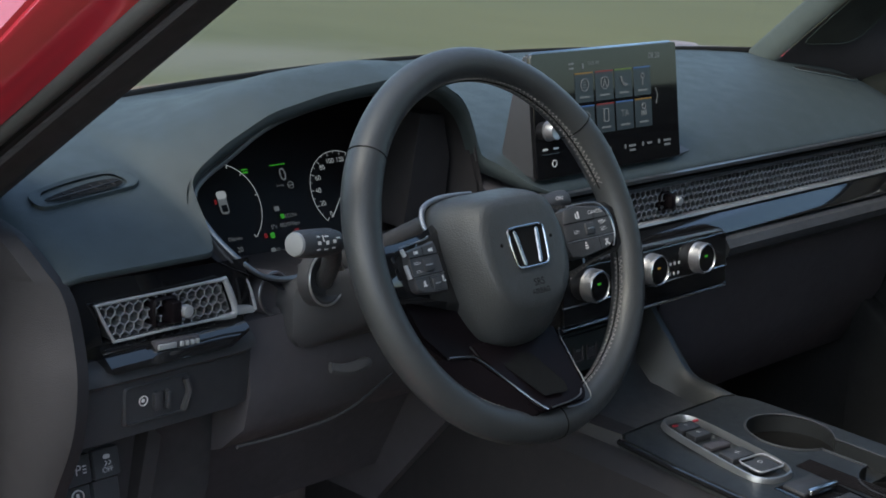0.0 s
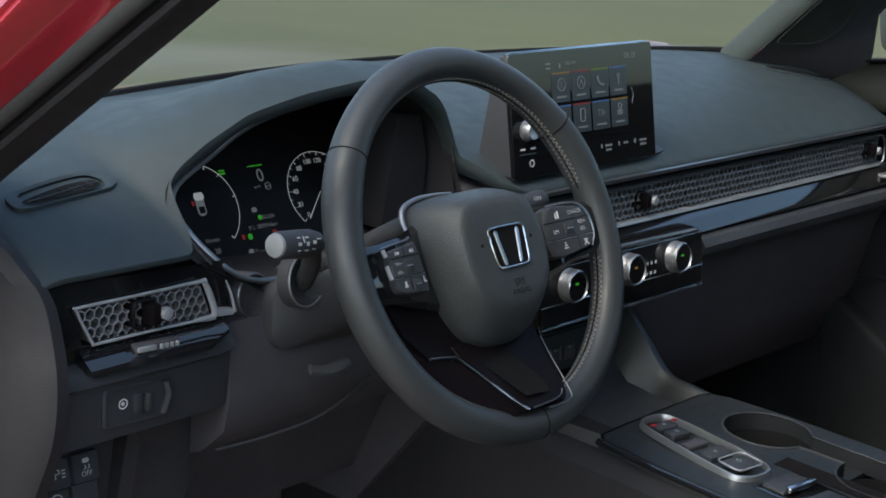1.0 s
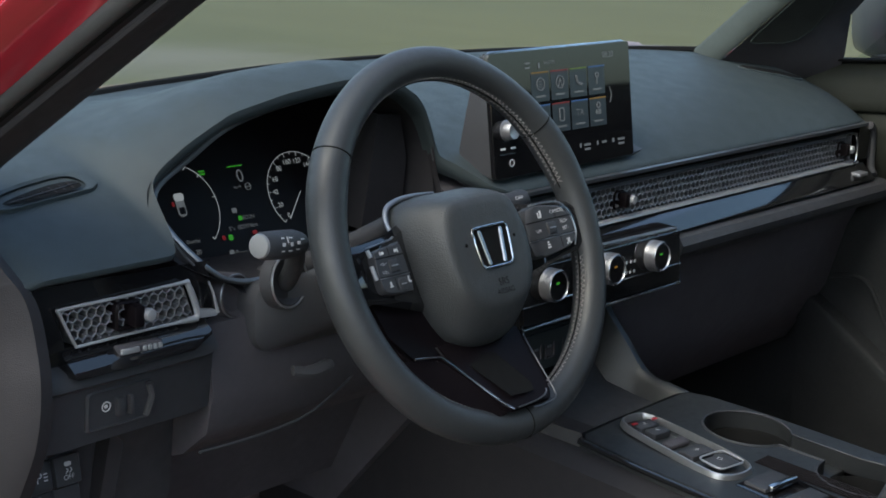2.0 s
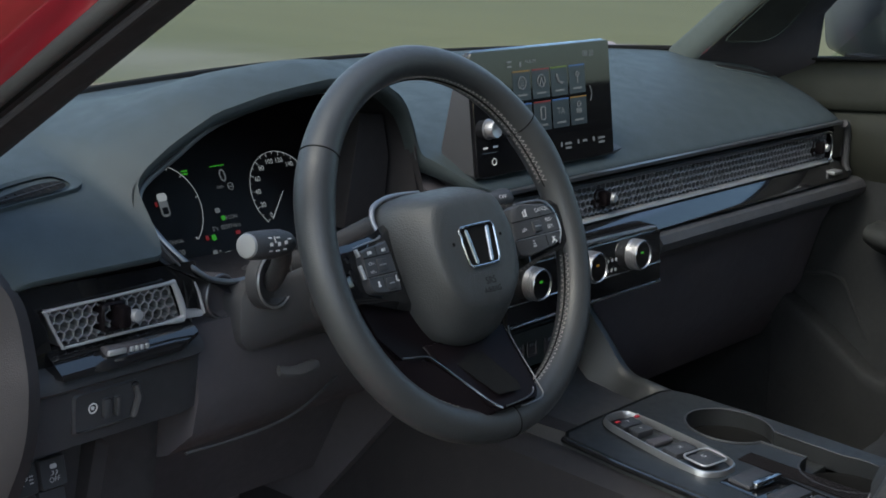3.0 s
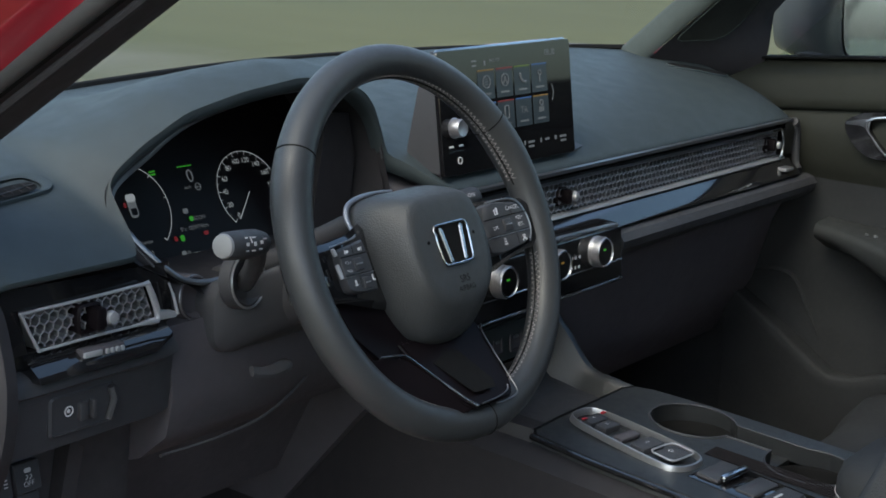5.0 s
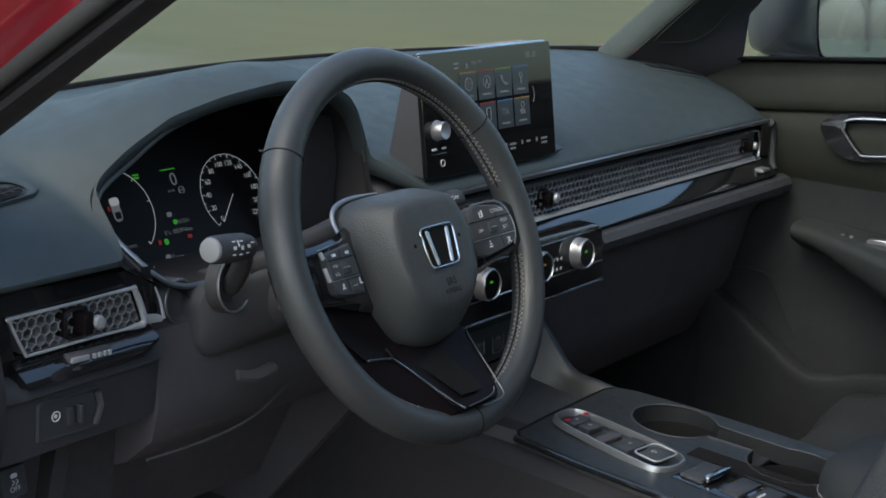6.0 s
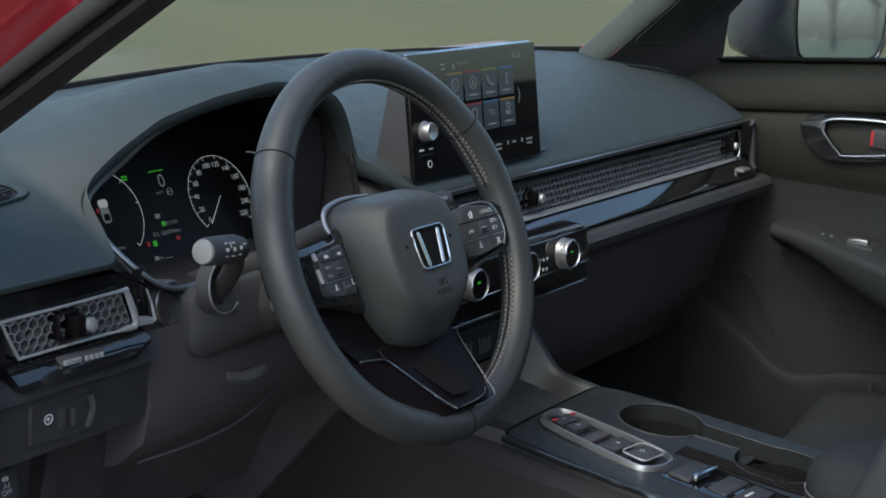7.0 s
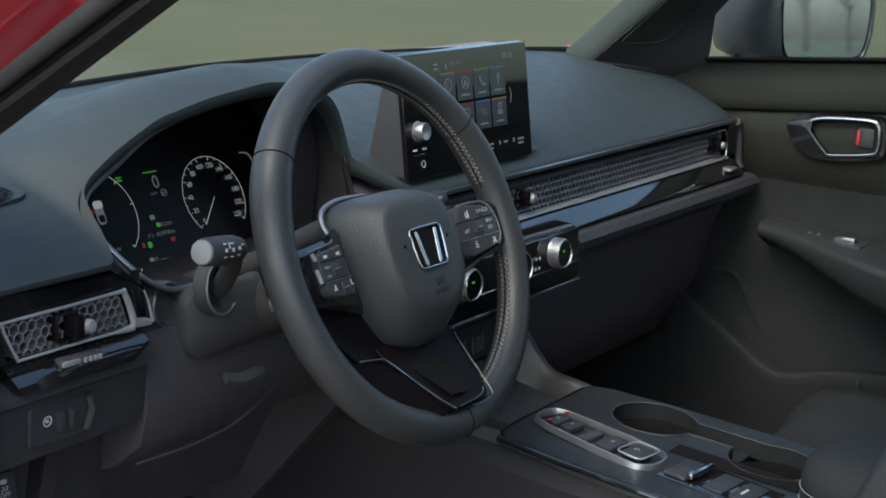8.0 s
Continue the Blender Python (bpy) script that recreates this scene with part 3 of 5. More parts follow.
vent_knob(-.255, .154, .8265, vent, 1.0)
bm = B()
slab(bm, [(-.1885, .152, .8165), (-.1885, .152, .8085), (-.1680, .152, .8070), (-.1668, .152, .8120)], (0, .012, 0))
bmesh.ops.bevel(bm, geom=bm.edges[:], offset=.0012, segments=2, affect="EDGES")
tube(bm, [V(-.1674, .1525, .8100), V(-.1720, .1535, .8285), V(-.1766, .1545, .8400)], [.0016, .0012, .0008], 8)
part("side_accent", bm, M_SATIN, vent, "bright angular accent beside the vent")
bm = B()
loft(bm, [[V(x, y, z) for y, z in ((.157, .8065), (.135, .7915), (.1335, .788), (.165, .785), (.175, .806))] for x in (-.333, -.210)] + [[V(-.182, y, z) for y, z in ((.157, .8075), (.143, .7985), (.143, .795), (.165, .793), (.175, .808))]])
part("lower_gloss", bm, M_GLOSS, vent, "gloss black ledge below the vent")
bm = B()
mm = Matrix.Translation((-.258, .1455, .7985)) @ pose(0, 0, 0, 0, 2, 0)
fbox(bm, -.026, .020, -.004, .006, -.0045, .0045, .002, m=mm)
sl = part("vent_slider", bm, M_DARK, vent, "vent slider with bright end")
bm = B()
fbox(bm, -.025, -.006, -.006, .0, -.0022, .0026, .001, m=mm)
for k in range(4):
    fbox(bm, -.002 + .0055 * k, .0015 + .0055 * k, -.006, .0, -.0022, .0022, .0006, m=mm)
part("slider_ribs", bm, M_SATIN, sl)

# driver's side lower panels
low = thing("knee_panel", (-.2, .3, .5), "black plastic knee panel below the steering column", "trim panel")
bm = B()
prof = [(.150, .790), (.143, .783), (.142, .777), (.150, .772), (.153, .745), (.156, .720), (.196, .712), (.206, .70), (.212, .62), (.25, .52), (.34, .46), (.50, .45), (.50, .80), (.185, .80)]
loft(bm, [[V(x, y + dy, z + dz) for y, z in prof] for x, dy, dz in ((-.384, .012, 0), (-.375, 0, 0), (-.335, -.002, 0), (-.19, 0, 0), (-.17, .006, 0))])
part("outer_panel", bm, M_HARD, low)
bm = B()
prof = [(.165, .795), (.160, .775), (.156, .73), (.165, .69), (.20, .66), (.30, .62), (.36, .50), (.50, .45), (.50, .80), (.20, .80)]
loft(bm, [[V(x, y, z) for y, z in prof] for x in (-.1695, -.05, .10, .19)])
part("inner_panel", bm, M_DARK, low)
bm = B()
tube(bm, smooth_line([(-.19, .15, .682), (-.12, .15, .680), (-.055, .152, .684), (.0, .158, .700), (.04, .17, .712)], 5), .0016, 8)
part("panel_edge", bm, M_HARD, low, "thin panel edge")
bm = B()
tube(bm, smooth_line([(-.09, .135, .742), (-.07, .13, .738), (-.045, .128, .742)], 4), [.006] * 4 + [.007] * 4 + [.004], 8, flat=.6)
part("column_lever", bm, M_HARD, low, "small column adjusting lever")
bm = B()
m = facing(-.279, .1515, .7495, 2)
loft(bm, [[m @ V(px * k, py * k, h) for px, py in rrect(.070, .036, .004, 3)] for k, h in ((1, -.004), (1, .002), (.93, .0035), (.9, .001))])
sw = part("switch_panel", bm, M_HARD, low, "dimmer switch panel")
bm = B()
tube(bm, [(-.250, .146, .764), (-.247, .145, .752), (-.252, .147, .735)], .0035, 8)
part("panel_lip", bm, M_HARD, sw, "curved lit lip of the panel")
bm = B()
fbox(bm, -.283, -.274, .146, .156, .740, .757, .002)
fbox(bm, -.271, -.266, .144, .156, .740, .757, .0015)
part("dimmer_wheel", bm, M_HARD, sw)
bm = B()
m2 = facing(-.293, .1498, .7515, 2)
ringline(bm, m2, .0042, 0, 360, .0006, 20)
plate(bm, m2, .0032, .0032, .0012, .0006)
part("dimmer_symbol", bm, M_WHITE, sw)
for (x, z) in ((-.330, .681), (-.300, .681), (-.330, .652), (-.300, .652)):
    bm = B()
    m = facing(x, .198, z, -12)
    loft(bm, [[m @ V(px * k, py * k, h) for px, py in rrect(.027, .027, .002, 3)] for k, h in ((1, -.006), (1, .001), (.94, .002))])
    bt = part("dash_button", bm, M_HARD, low, "square dashboard button")
    if (x, z) == (-.330, .681):
        bm = B()
        plate(bm, m @ pose(-.0095, 0, .0025), .0016, .007, .0005, .0004)
        part("button_light", bm, G_GREEN, bt, "green indicator line")
        text("button_symbol", "P", .013, m @ pose(.000, 0, .0026), M_WHITE, bt)
        bm = B()
        for k in range(3):
            plate(bm, m @ pose(.0065, -.003 + .003 * k, .0026), .004, .0012, .0004, .0003)
        part("button_marks", bm, M_WHITE, bt)
    if (x, z) == (-.300, .681):
        text("button_symbol", "OFF", .0065, m @ pose(0, -.006, .0026), M_WHITE, bt)
        bm = B()
        plate(bm, m @ pose(0, .006, .0026), .007, .004, .0015, .0003)
        tube(bm, [m @ V(-.002 + .0015 * math.sin(k), .002 - .001 * k, .003) for k in range(5)], .0005, 5)
        tube(bm, [m @ V(.002 + .0015 * math.sin(k), .002 - .001 * k, .003) for k in range(5)], .0005, 5)
        part("button_marks", bm, M_WHITE, bt)
    if (x, z) == (-.330, .652):
        bm = B()
        ringline(bm, m @ pose(0, .004, .002), .006, 0, 360, .0007, 24)
        plate(bm, m @ pose(0, .004, .0026), .003, .006, .001, .0003)
        part("button_marks", bm, M_WHITE, bt)
bm = B()
slab(bm, [(-.262, .185, .71), (-.252, .18, .70), (-.258, .188, .64), (-.27, .195, .63)], (0, .03, 0))
part("bay_edge", bm, M_ENDCAP, low)
# dash end towards the door
bm = B()
edge = smooth_line([(-.384, .34, .925), (-.388, .25, .916), (-.388, .19, .905), (-.383, .155, .882), (-.376, .140, .862), (-.374, .130, .83), (-.378, .118, .792), (-.380, .125, .74), (-.383, .16, .66), (-.385, .18, .55)], 5)
grid(bm, [[p + V(.012, .002, -.004) for p in edge], edge, [p + V(-.012, .012, 0) for p in edge], [p + V(-.020, .05, -.002) for p in edge], [V(-.405, .55, p.z) for p in edge]])
part("dash_end_cap", bm, M_ENDCAP, low, "curved black end cap of the dashboard")
bm = B()
tube(bm, smooth_line([(-.371, .148, .857), (-.366, .143, .83), (-.365, .137, .80), (-.362, .141, .782)], 5), .0055, 8)
part("corner_edge", bm, M_HARD, low)

# left demister outlet
dv = thing("demister_vent", (-.30, .24, .92), "small slatted demister outlet sunk in the dash top", "air vent")


def on_pad(x, y, h=0.0):
    return V(x, y, pad_z(x, y) + h)


DV = [(-.3440, .2430), (-.3330, .2515), (-.2924, .2630), (-.2462, .2705), (-.2325, .2625), (-.2285, .2480), (-.2369, .2385), (-.2504, .2345), (-.2962, .2285), (-.3340, .2235), (-.3450, .2290)]
SLOT = [(-.3346, .2329), (-.3114, .2416), (-.2770, .2505), (-.2524, .2518), (-.2473, .2461), (-.2537, .2393), (-.2885, .2329), (-.3251, .2287)]
bm = B()
loop = smooth_line([on_pad(x, y, .0005) for x, y in DV], 4, True)
grid(bm, [[p + V(0, 0, -.001) for p in loop], [p + V(0, 0, .0030) for p in loop], [p.lerp(sum(loop, Vector()) / len(loop), .06) + V(0, 0, .0034) for p in loop], [p.lerp(sum(loop, Vector()) / len(loop), .22) + V(0, 0, .0018) for p in loop]], True)
part("outlet_rim", bm, M_PAD, dv, "raised rim of the outlet")
# the pad isn't cut: a black face on it stands for the slot's shade
bm = B()
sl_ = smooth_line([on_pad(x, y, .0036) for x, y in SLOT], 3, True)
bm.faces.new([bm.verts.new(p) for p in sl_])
part("outlet_shade", bm, M_SEAM, dv, "black face painted as the shaded outlet slot")
for k in range(7):
    q = .08 + .14 * k
    bm = B()
    tube(bm, [on_pad(-.324 + .072 * q, .2290 + .012 * q, .0040), on_pad(-.331 + .078 * q, .2345 + .018 * q, .0040)], .0005, 6)
    part("outlet_slat", bm, M_ENDCAP, dv)
bm = B()
tube(bm, [on_pad(-.330, .2312, .0042), on_pad(-.249, .2468, .0042)], .0006, 6)
part("outlet_slat", bm, M_HARD, dv)

# ---- instrument cluster ----
clu = thing("instrument_cluster", (.02, .28, .88), "lit digital instrument cluster under a dark hood", "instrument cluster")
BEZ = [(-.166, .163, .846), (-.192, .190, .882), (-.190, .214, .912), (-.142, .222, .938), (-.088, .222, .965), (0, .222, .981), (.077, .222, .984), (.140, .222, .976), (.170, .222, .945),
       (.182, .215, .90), (.180, .20, .85), (.16, .19, .825), (.02, .185, .823), (-.09, .175, .824), (-.135, .166, .831)]
bez = smooth_line(BEZ, 5, True)


def disp(x, z):
    return V(x, .290 + .5 * (z - .87), z)


def dpose(x, z, h=.0006):
    return Matrix.Translation(disp(x, z)) @ pose(0, 0, 0, -26.6) @ FACE @ pose(0, 0, h)


bm = B()
lip = smooth_line([(-.212, .166, .866), (-.213, .19, .898), (-.200, .207, .924), (-.16, .207, .951), (-.107, .207, .975), (-.037, .207, .988), (.046, .207, .996), (.128, .207, .984), (.165, .207, .955), (.182, .207, .90), (.19, .20, .85), (.17, .19, .815), (.02, .18, .812), (-.11, .168, .815), (-.15, .158, .832)], 5, True)
grid(bm, [lip, [p.lerp(q, .5) + V(0, .012, 0) for p, q in zip(lip, bez)], bez], True)
part("hood_lining", bm, M_ENDCAP, clu, "black ribbed hood lining")
bm = B()
tube(bm, smooth_line([BEZ[k] for k in (12, 13, 14, 0, 1, 2, 3, 4, 5, 6, 7, 8)], 5), .0030, 8, flat=.8)
part("bezel", bm, M_SILVER, clu, "thin satin bezel line")
bm = B()
tube(bm, [q.lerp(w, .45) + V(0, -.002, 0) for q, w in zip(bez[:46], lip[:46])], .0011, 6)
part("lining_rib", bm, M_HARD, clu, "fine rib inside the hood")
bm = B()
inner = [V(p.x * .99, p.y, p.z) for p in bez]
back = [disp(.01 + (p.x - .01) * .97, .89 + (p.z - .89) * 1.0) for p in bez]
grid(bm, [inner, [p.lerp(q, .5) for p, q in zip(inner, back)], back], True)
part("shroud", bm, M_ENDCAP, clu)
bm = B()
bm.faces.new([bm.verts.new(p + V(0, .0005, 0)) for p in back])
part("display_panel", bm, M_CLUSTER, clu, "black digital instrument display")
# round hooded lens to the side
bm = B()
slab(bm, [(.105, .24, .83), (.165, .24, .83), (.172, .24, .90), (.160, .24, .948), (.125, .24, .952)], (0, .04, 0))
part("side_blank", bm, M_ENDCAP, clu)
bm = B()
tube(bm, smooth_line([disp(.121, .905), disp(.135, .90), disp(.138, .87), disp(.135, .83)], 5), .0009, 6)
part("display_edge", bm, G_DIM, clu)
# speedometer
C0 = (.0605, .8680)
sp = dpose(*C0)
bm = B()
ringline(bm, sp, .0440, -42, 222, .00034, 60)
part("speed_ring", bm, G_WHITE, clu, "white speed dial ring")
bm = B()
for k in range(23):
    a = radians(222 - 264 * k / 22)
    l = .0040 if k % 2 == 0 else .0024
    tube(bm, [sp @ V(q * math.cos(a), q * math.sin(a), .0008) for q in (.0437, .0437 - l)], .00034, 5)
part("speed_marks", bm, G_WHITE, clu)
for k in range(12):
    a = radians(222 - 264 * k / 11)
    text("speed_number", str(20 * k), .0077, sp @ pose(.0342 * math.cos(a), .0342 * math.sin(a), .0008), G_WHITE, clu)
bm = B()
a = radians(222)
tube(bm, [sp @ V(.040 * math.cos(a) + .004, .040 * math.sin(a), .0018), sp @ V(-.001, .000, .0018)], [.0006, .0004], 6)
part("speed_needle", bm, G_WHITE, clu, "white needle at zero")
# left gauge
lg = dpose(-.098, .870)
bm = B()
ringline(bm, lg, .0455, -50, 70, .0004, 40)
for a_ in (-50, 10, 45, 68):
    a = radians(a_)
    tube(bm, [lg @ V(q * math.cos(a), q * math.sin(a), .0008) for q in (.0455, .042)], .0005, 5)
part("power_arc", bm, G_WHITE, clu)
bm = B()
plate(bm, dpose(-.0975, .8745), .0105, .024, .004, .0004)
ci = part("car_symbol", bm, G_DIM, clu, "small car symbol")
bm = B()
plate(bm, dpose(-.0975, .8815, .0012), .012, .008, .003, .0003)
part("symbol_top", bm, G_WHITE, ci)
bm = B()
plate(bm, dpose(-.0975, .8690, .0012), .007, .007, .001, .0003)
part("symbol_window", bm, M_CLUSTER, ci)
bm = B()
plate(bm, dpose(-.106, .8760), .003, .005, .0012, .0004)
part("door_light", bm, G_RED, clu)
for bx, bz, w, h, g in ((-.0605, .9015, .008, .0016, G_GREEN), (-.0605, .8988, .0075, .002, G_GREEN), (-.017, .9018, .020, .0011, G_GREEN), (-.0337, .8612, .0065, .005, G_DIM),
                        (-.0290, .8535, .005, .005, G_GREEN), (-.0482, .8376, .0055, .006, G_GREEN), (-.0568, .8383, .004, .005, G_RED), (-.0157, .8382, .006, .004, G_RED),
                        (-.0522, .8237, .006, .006, G_DIM), (-.036, .8222, .009, .0012, G_WHITE)):
    bm = B()
    plate(bm, dpose(bx, bz), w, h, min(w, h) * .3, .0004)
    part("telltale", bm, g, clu)
for k in range(8):
    bm = B()
    plate(bm, dpose(-.026 + .006 * k, .8215), .0045, .0012, .0004, .0004)
    part("fuel_mark", bm, G_RED, clu)
text("speed_readout", "0", .019, dpose(-.0133, .8916), G_DIM, clu)
text("unit_readout", "km/h", .0046, dpose(-.0205, .8820), G_DIM, clu)
text("mode_readout", "ECON", .0056, dpose(-.0180, .8530), G_DIM, clu)
text("trip_readout", "5°c  003974km", .0062, dpose(-.0282, .8450), G_DIM, clu)
text("menu_readout", "Dismiss", .0056, dpose(-.0949, .8405), G_DIM, clu)
text("range_readout", "20", .0075, dpose(-.0925, .8300), G_DIM, clu)
text("fuel_readout", "0", .0075, dpose(-.0452, .8230), G_DIM, clu)
bm = B()
ringline(bm, dpose(-.0076, .881), .0036, 0, 360, .0004, 20)
plate(bm, dpose(-.0076, .881), .006, .001, .0003, .0004)
part("limit_symbol", bm, G_DIM, clu)

# ---- steering column, stalk and start button ----
col = thing("steering_column", (0, .12, .82), "black steering column shroud behind the wheel", "steering column")
bm = B()


def ring_at(y, w, zt, zb, r=.02, x=.005):
    h = zt - zb
    return [V(x + px, y, (zt + zb) / 2 + pz) for px, pz in rrect(w, h, min(r, h * .45, w * .45), 5)]


loft(bm, [ring_at(.205, .232, .818, .752, .02, -.012), ring_at(.152, .222, .830, .760, .022, -.012), ring_at(.146, .212, .830, .765, .03, -.010), ring_at(.126, .13, .846, .778, .03, .005), ring_at(.085, .125, .872, .80, .03, .005), ring_at(.045, .11, .895, .825, .03, .005)])
part("shroud", bm, M_HARD, col)
bm = B()
loft(bm, [ring_at(.206, .16, .826, .81, .006), ring_at(.14, .13, .855, .83, .010), ring_at(.05, .11, .908, .885, .010)])
part("shroud_top", bm, M_HARD, col)
bm = B()
lathe(bm, [(.0265, -.010), (.0265, .002), (.0245, .004), (.0220, .004), (.0205, .001), (.017, -.002), (.001, -.002)], facing(-.0975, .1385, .8305, -8, 8), 36)
part("stalk_boot", bm, M_HARD, col, "round black boot with satin ring")
bm = B()
tube(bm, [facing(-.0975, .1385, .8305, -8, 8) @ V(.0250 * math.cos(a), .0250 * math.sin(a), .0042) for a in [2 * math.pi * k / 40 for k in range(40)]], .0012, 6, True)
part("boot_ring", bm, M_RING, col)
bm = B()
lathe(bm, [(.0215, -.02), (.0215, .004), (.0190, .007), (.0165, .004), (.015, .001), (.001, .0)], facing(-.131, .176, .814, -6, 6), 32)
sb = part("start_button", bm, M_DARK, dash, "round black start button")
bm = B()
tube(bm, [facing(-.131, .176, .814, -6, 6) @ V(.0203 * math.cos(a), .0203 * math.sin(a), .0055) for a in [2 * math.pi * k / 36 for k in range(36)]], .0009, 6, True)
part("button_ring", bm, M_SILVER, sb)

stk = thing("indicator_stalk", (-.096, .14, .83), "black indicator stalk with grey end cap and white symbols", "stalk")
T0, T1 = V(-.184, .082, .888), V(-.120, .092, .879)
ax = (T1 - T0).normalized()
sm = Matrix.Translation(T0) @ ax.to_track_quat('Z', 'Y').to_matrix().to_4x4()
bm = B()
lathe(bm, [(.0108, .0035), (.0122, .006), (.0126, .020), (.0130, .034), (.0128, .048), (.0105, .058), (.007, .064), (.001, .066)], sm, 28)
tube(bm, smooth_line([sm @ V(0, 0, .05), (-.118, .105, .862), (-.104, .125, .842), (-.097, .140, .828)], 4), .009, 12)
part("stalk_body", bm, M_HARD, stk)
bm = B()
lathe(bm, [(.001, .0), (.0085, .0), (.0102, .0008), (.0108, .003), (.0108, .0045)], sm, 28)
part("end_cap", bm, M_STALKTIP, stk, "light grey end cap")
bm = B()
vd = V(-.836, -.982, .312).normalized()   # the printed side turns to the driver's door
sd = (vd - ax * vd.dot(ax)).normalized()
ud = ax.cross(sd)
for i, (al, up_, w, h) in enumerate(((.020, .006, .004, .0012), (.020, .000, .004, .003), (.020, -.006, .004, .0012), (.026, -.004, .0012, .006), (.030, .006, .005, .0012), (.031, .000, .0035, .0035), (.031, -.006, .005, .0012), (.040, .005, .0045, .0012), (.041, -.001, .004, .003), (.047, -.004, .005, .0012))):
    rr = .0133
    an = up_ / rr
    nn = (sd * math.cos(an) + ud * math.sin(an))
    tt = (ud * math.cos(an) - sd * math.sin(an))
    p = T0 + ax * al + nn * (rr - .0004)
    q = [p + ax * sx * w / 2 + tt * sy * h / 2 for sx, sy in ((-1, -1), (1, -1), (1, 1), (-1, 1))]
    slab(bm, q, nn * .0005)
part("stalk_symbols", bm, M_WHITE, stk, "white switch symbols")
wst = thing("wiper_stalk", (.11, .14, .83), "black wiper stalk behind the wheel", "stalk")
bm = B()
tube(bm, smooth_line([(.07, .125, .84), (.12, .105, .862), (.150, .094, .873), (.190, .088, .880)], 4), [.007] * 5 + [.009] * 4 + [.011] * 3 + [.009], 14, flat=.75)
part("stalk_body", bm, M_HARD, wst)
text("stalk_print", "OFF", .0055, facing(.168, .0785, .884, -25, -20), M_WHITE, wst)

# ---- steering wheel: local x right, y up in the wheel's plane, z to the driver ----
whl = thing("steering_wheel", (0, 0, 0), "black leather three-spoke steering wheel with grey stitching", "steering wheel", m=pose(.008, 0, .88, 66, 0, 0), local=True)
RC, RT = .1712, .0157
CU, CZ = .0036, -.013   # the rim's centre, and how far it lies below the hub's face


def rim_pt(a, b, r=RT):
    """a: angle round the wheel from the right; b: angle round the tube, 0 outward."""
    ca, sa = math.cos(a), math.sin(a)
    # thumb swells on both sides
    g = 1 + .10 * (math.exp(-((math.degrees(a) % 360 - 25) / 14) ** 2) + math.exp(-((math.degrees(a) % 360 - 155) / 14) ** 2))
    rr = RC + r * g * math.cos(b) * (1.0 if math.cos(b) > 0 else 1.05)
    return V(rr * ca + CU, rr * sa, r * 1.06 * g * math.sin(b) + CZ)


bm = B()
n = 144
rows = []
for i in range(n):
    a = 2 * math.pi * i / n
    rows.append([rim_pt(a, 2 * math.pi * j / 24) for j in range(24)])
grid(bm, rows + [rows[0]], True)
bmesh.ops.remove_doubles(bm, verts=bm.verts, dist=1e-6)
rim = part("rim", bm, M_LEATHER, whl, "smooth black leather rim")
for ad in (35, 145, 271):
    bm = B()
    tube(bm, [rim_pt(radians(ad), 2 * math.pi * j / 24, RT + .0001) for j in range(24)], .0007, 5, True)
    part("rim_seam", bm, M_SEAM, rim)
# cross stitches along the inner edge of the rim
bm = B()
stitch = []
for a0, a1 in ((14, 96), (284, 346), (84, 166), (194, 256)):
    k = int((a1 - a0) / 1.9)
    for i in range(k):
        a = radians(a0 + (a1 - a0) * i / k)
        da = radians(1.9)
        for b0, b1 in ((radians(158), radians(190)), (radians(190), radians(158))):
            p, q = rim_pt(a, b0, RT + .0003), rim_pt(a + da, b1, RT + .0003)
            tube(bm, [p, (p + q) / 2 + V(0, 0, .0002), q], .00032, 4)
tagged(part("rim_stitching", bm, M_STITCH, rim, "grey baseball stitching"), kind="stuff")
bm = B()
for a0, a1 in ((12, 100), (282, 348), (80, 168), (192, 258)):
    tube(bm, [rim_pt(radians(a0 + (a1 - a0) * i / 40), radians(175), RT - .0001) for i in range(41)], .0009, 5)
part("rim_groove", bm, M_SEAM, rim)


# airbag cover: a flat face, a soft crease and flanks that fall back to the outer edge
PADE = [(0, .0525), (.030, .0525), (.050, .049), (.061, .041), (.067, .025), (.068, .0), (.065, -.028), (.059, -.053), (.049, -.074), (.036, -.087), (.018, -.0935), (0, -.095)]
PADC = [(0, .036), (.022, .0355), (.036, .033), (.044, .026), (.050, .012), (.053, -.006), (.051, -.028), (.046, -.043), (.036, -.053), (.024, -.058), (.010, -.060), (0, -.0605)]


def pad_loop(pts):
    half = smooth_line([V(u, v, 0) for u, v in pts], 4)
    return [V(q.x + .0035, q.y, 0) for q in half + [V(-q.x, q.y, 0) for q in half[-2:0:-1]]]


edge_l, crease_l = pad_loop(PADE), pad_loop(PADC)
bm = B()
rings = []
for k, up_, dz in ((0, 0, -.016), (0, 0, -.003), (.05, .10, 0), (.15, .24, 0), (.35, .49, 0), (.6, .74, 0), (.82, .91, 0), (1, .985, 0)):
    ring = []
    for a, c in zip(edge_l, crease_l):
        q = a.lerp(c, k)
        ze = -.028 - .06 * a.y
        ring.append(V(q.x, q.y, ze + (.0130 - ze) * up_ + dz))
    rings.append(ring)
for k, z in ((.85, .0132), (.55, .0138), (.25, .0140)):
    rings.append([V(.0035 + (q.x - .0035) * k, -.010 + (q.y + .010) * k, z) for q in crease_l])
vs = grid(bm, rings, True)
bm.faces.new(vs[-1])
pad = part("airbag_cover", bm, M_AIRBAG, whl, "grained black airbag cover", smooth=60)
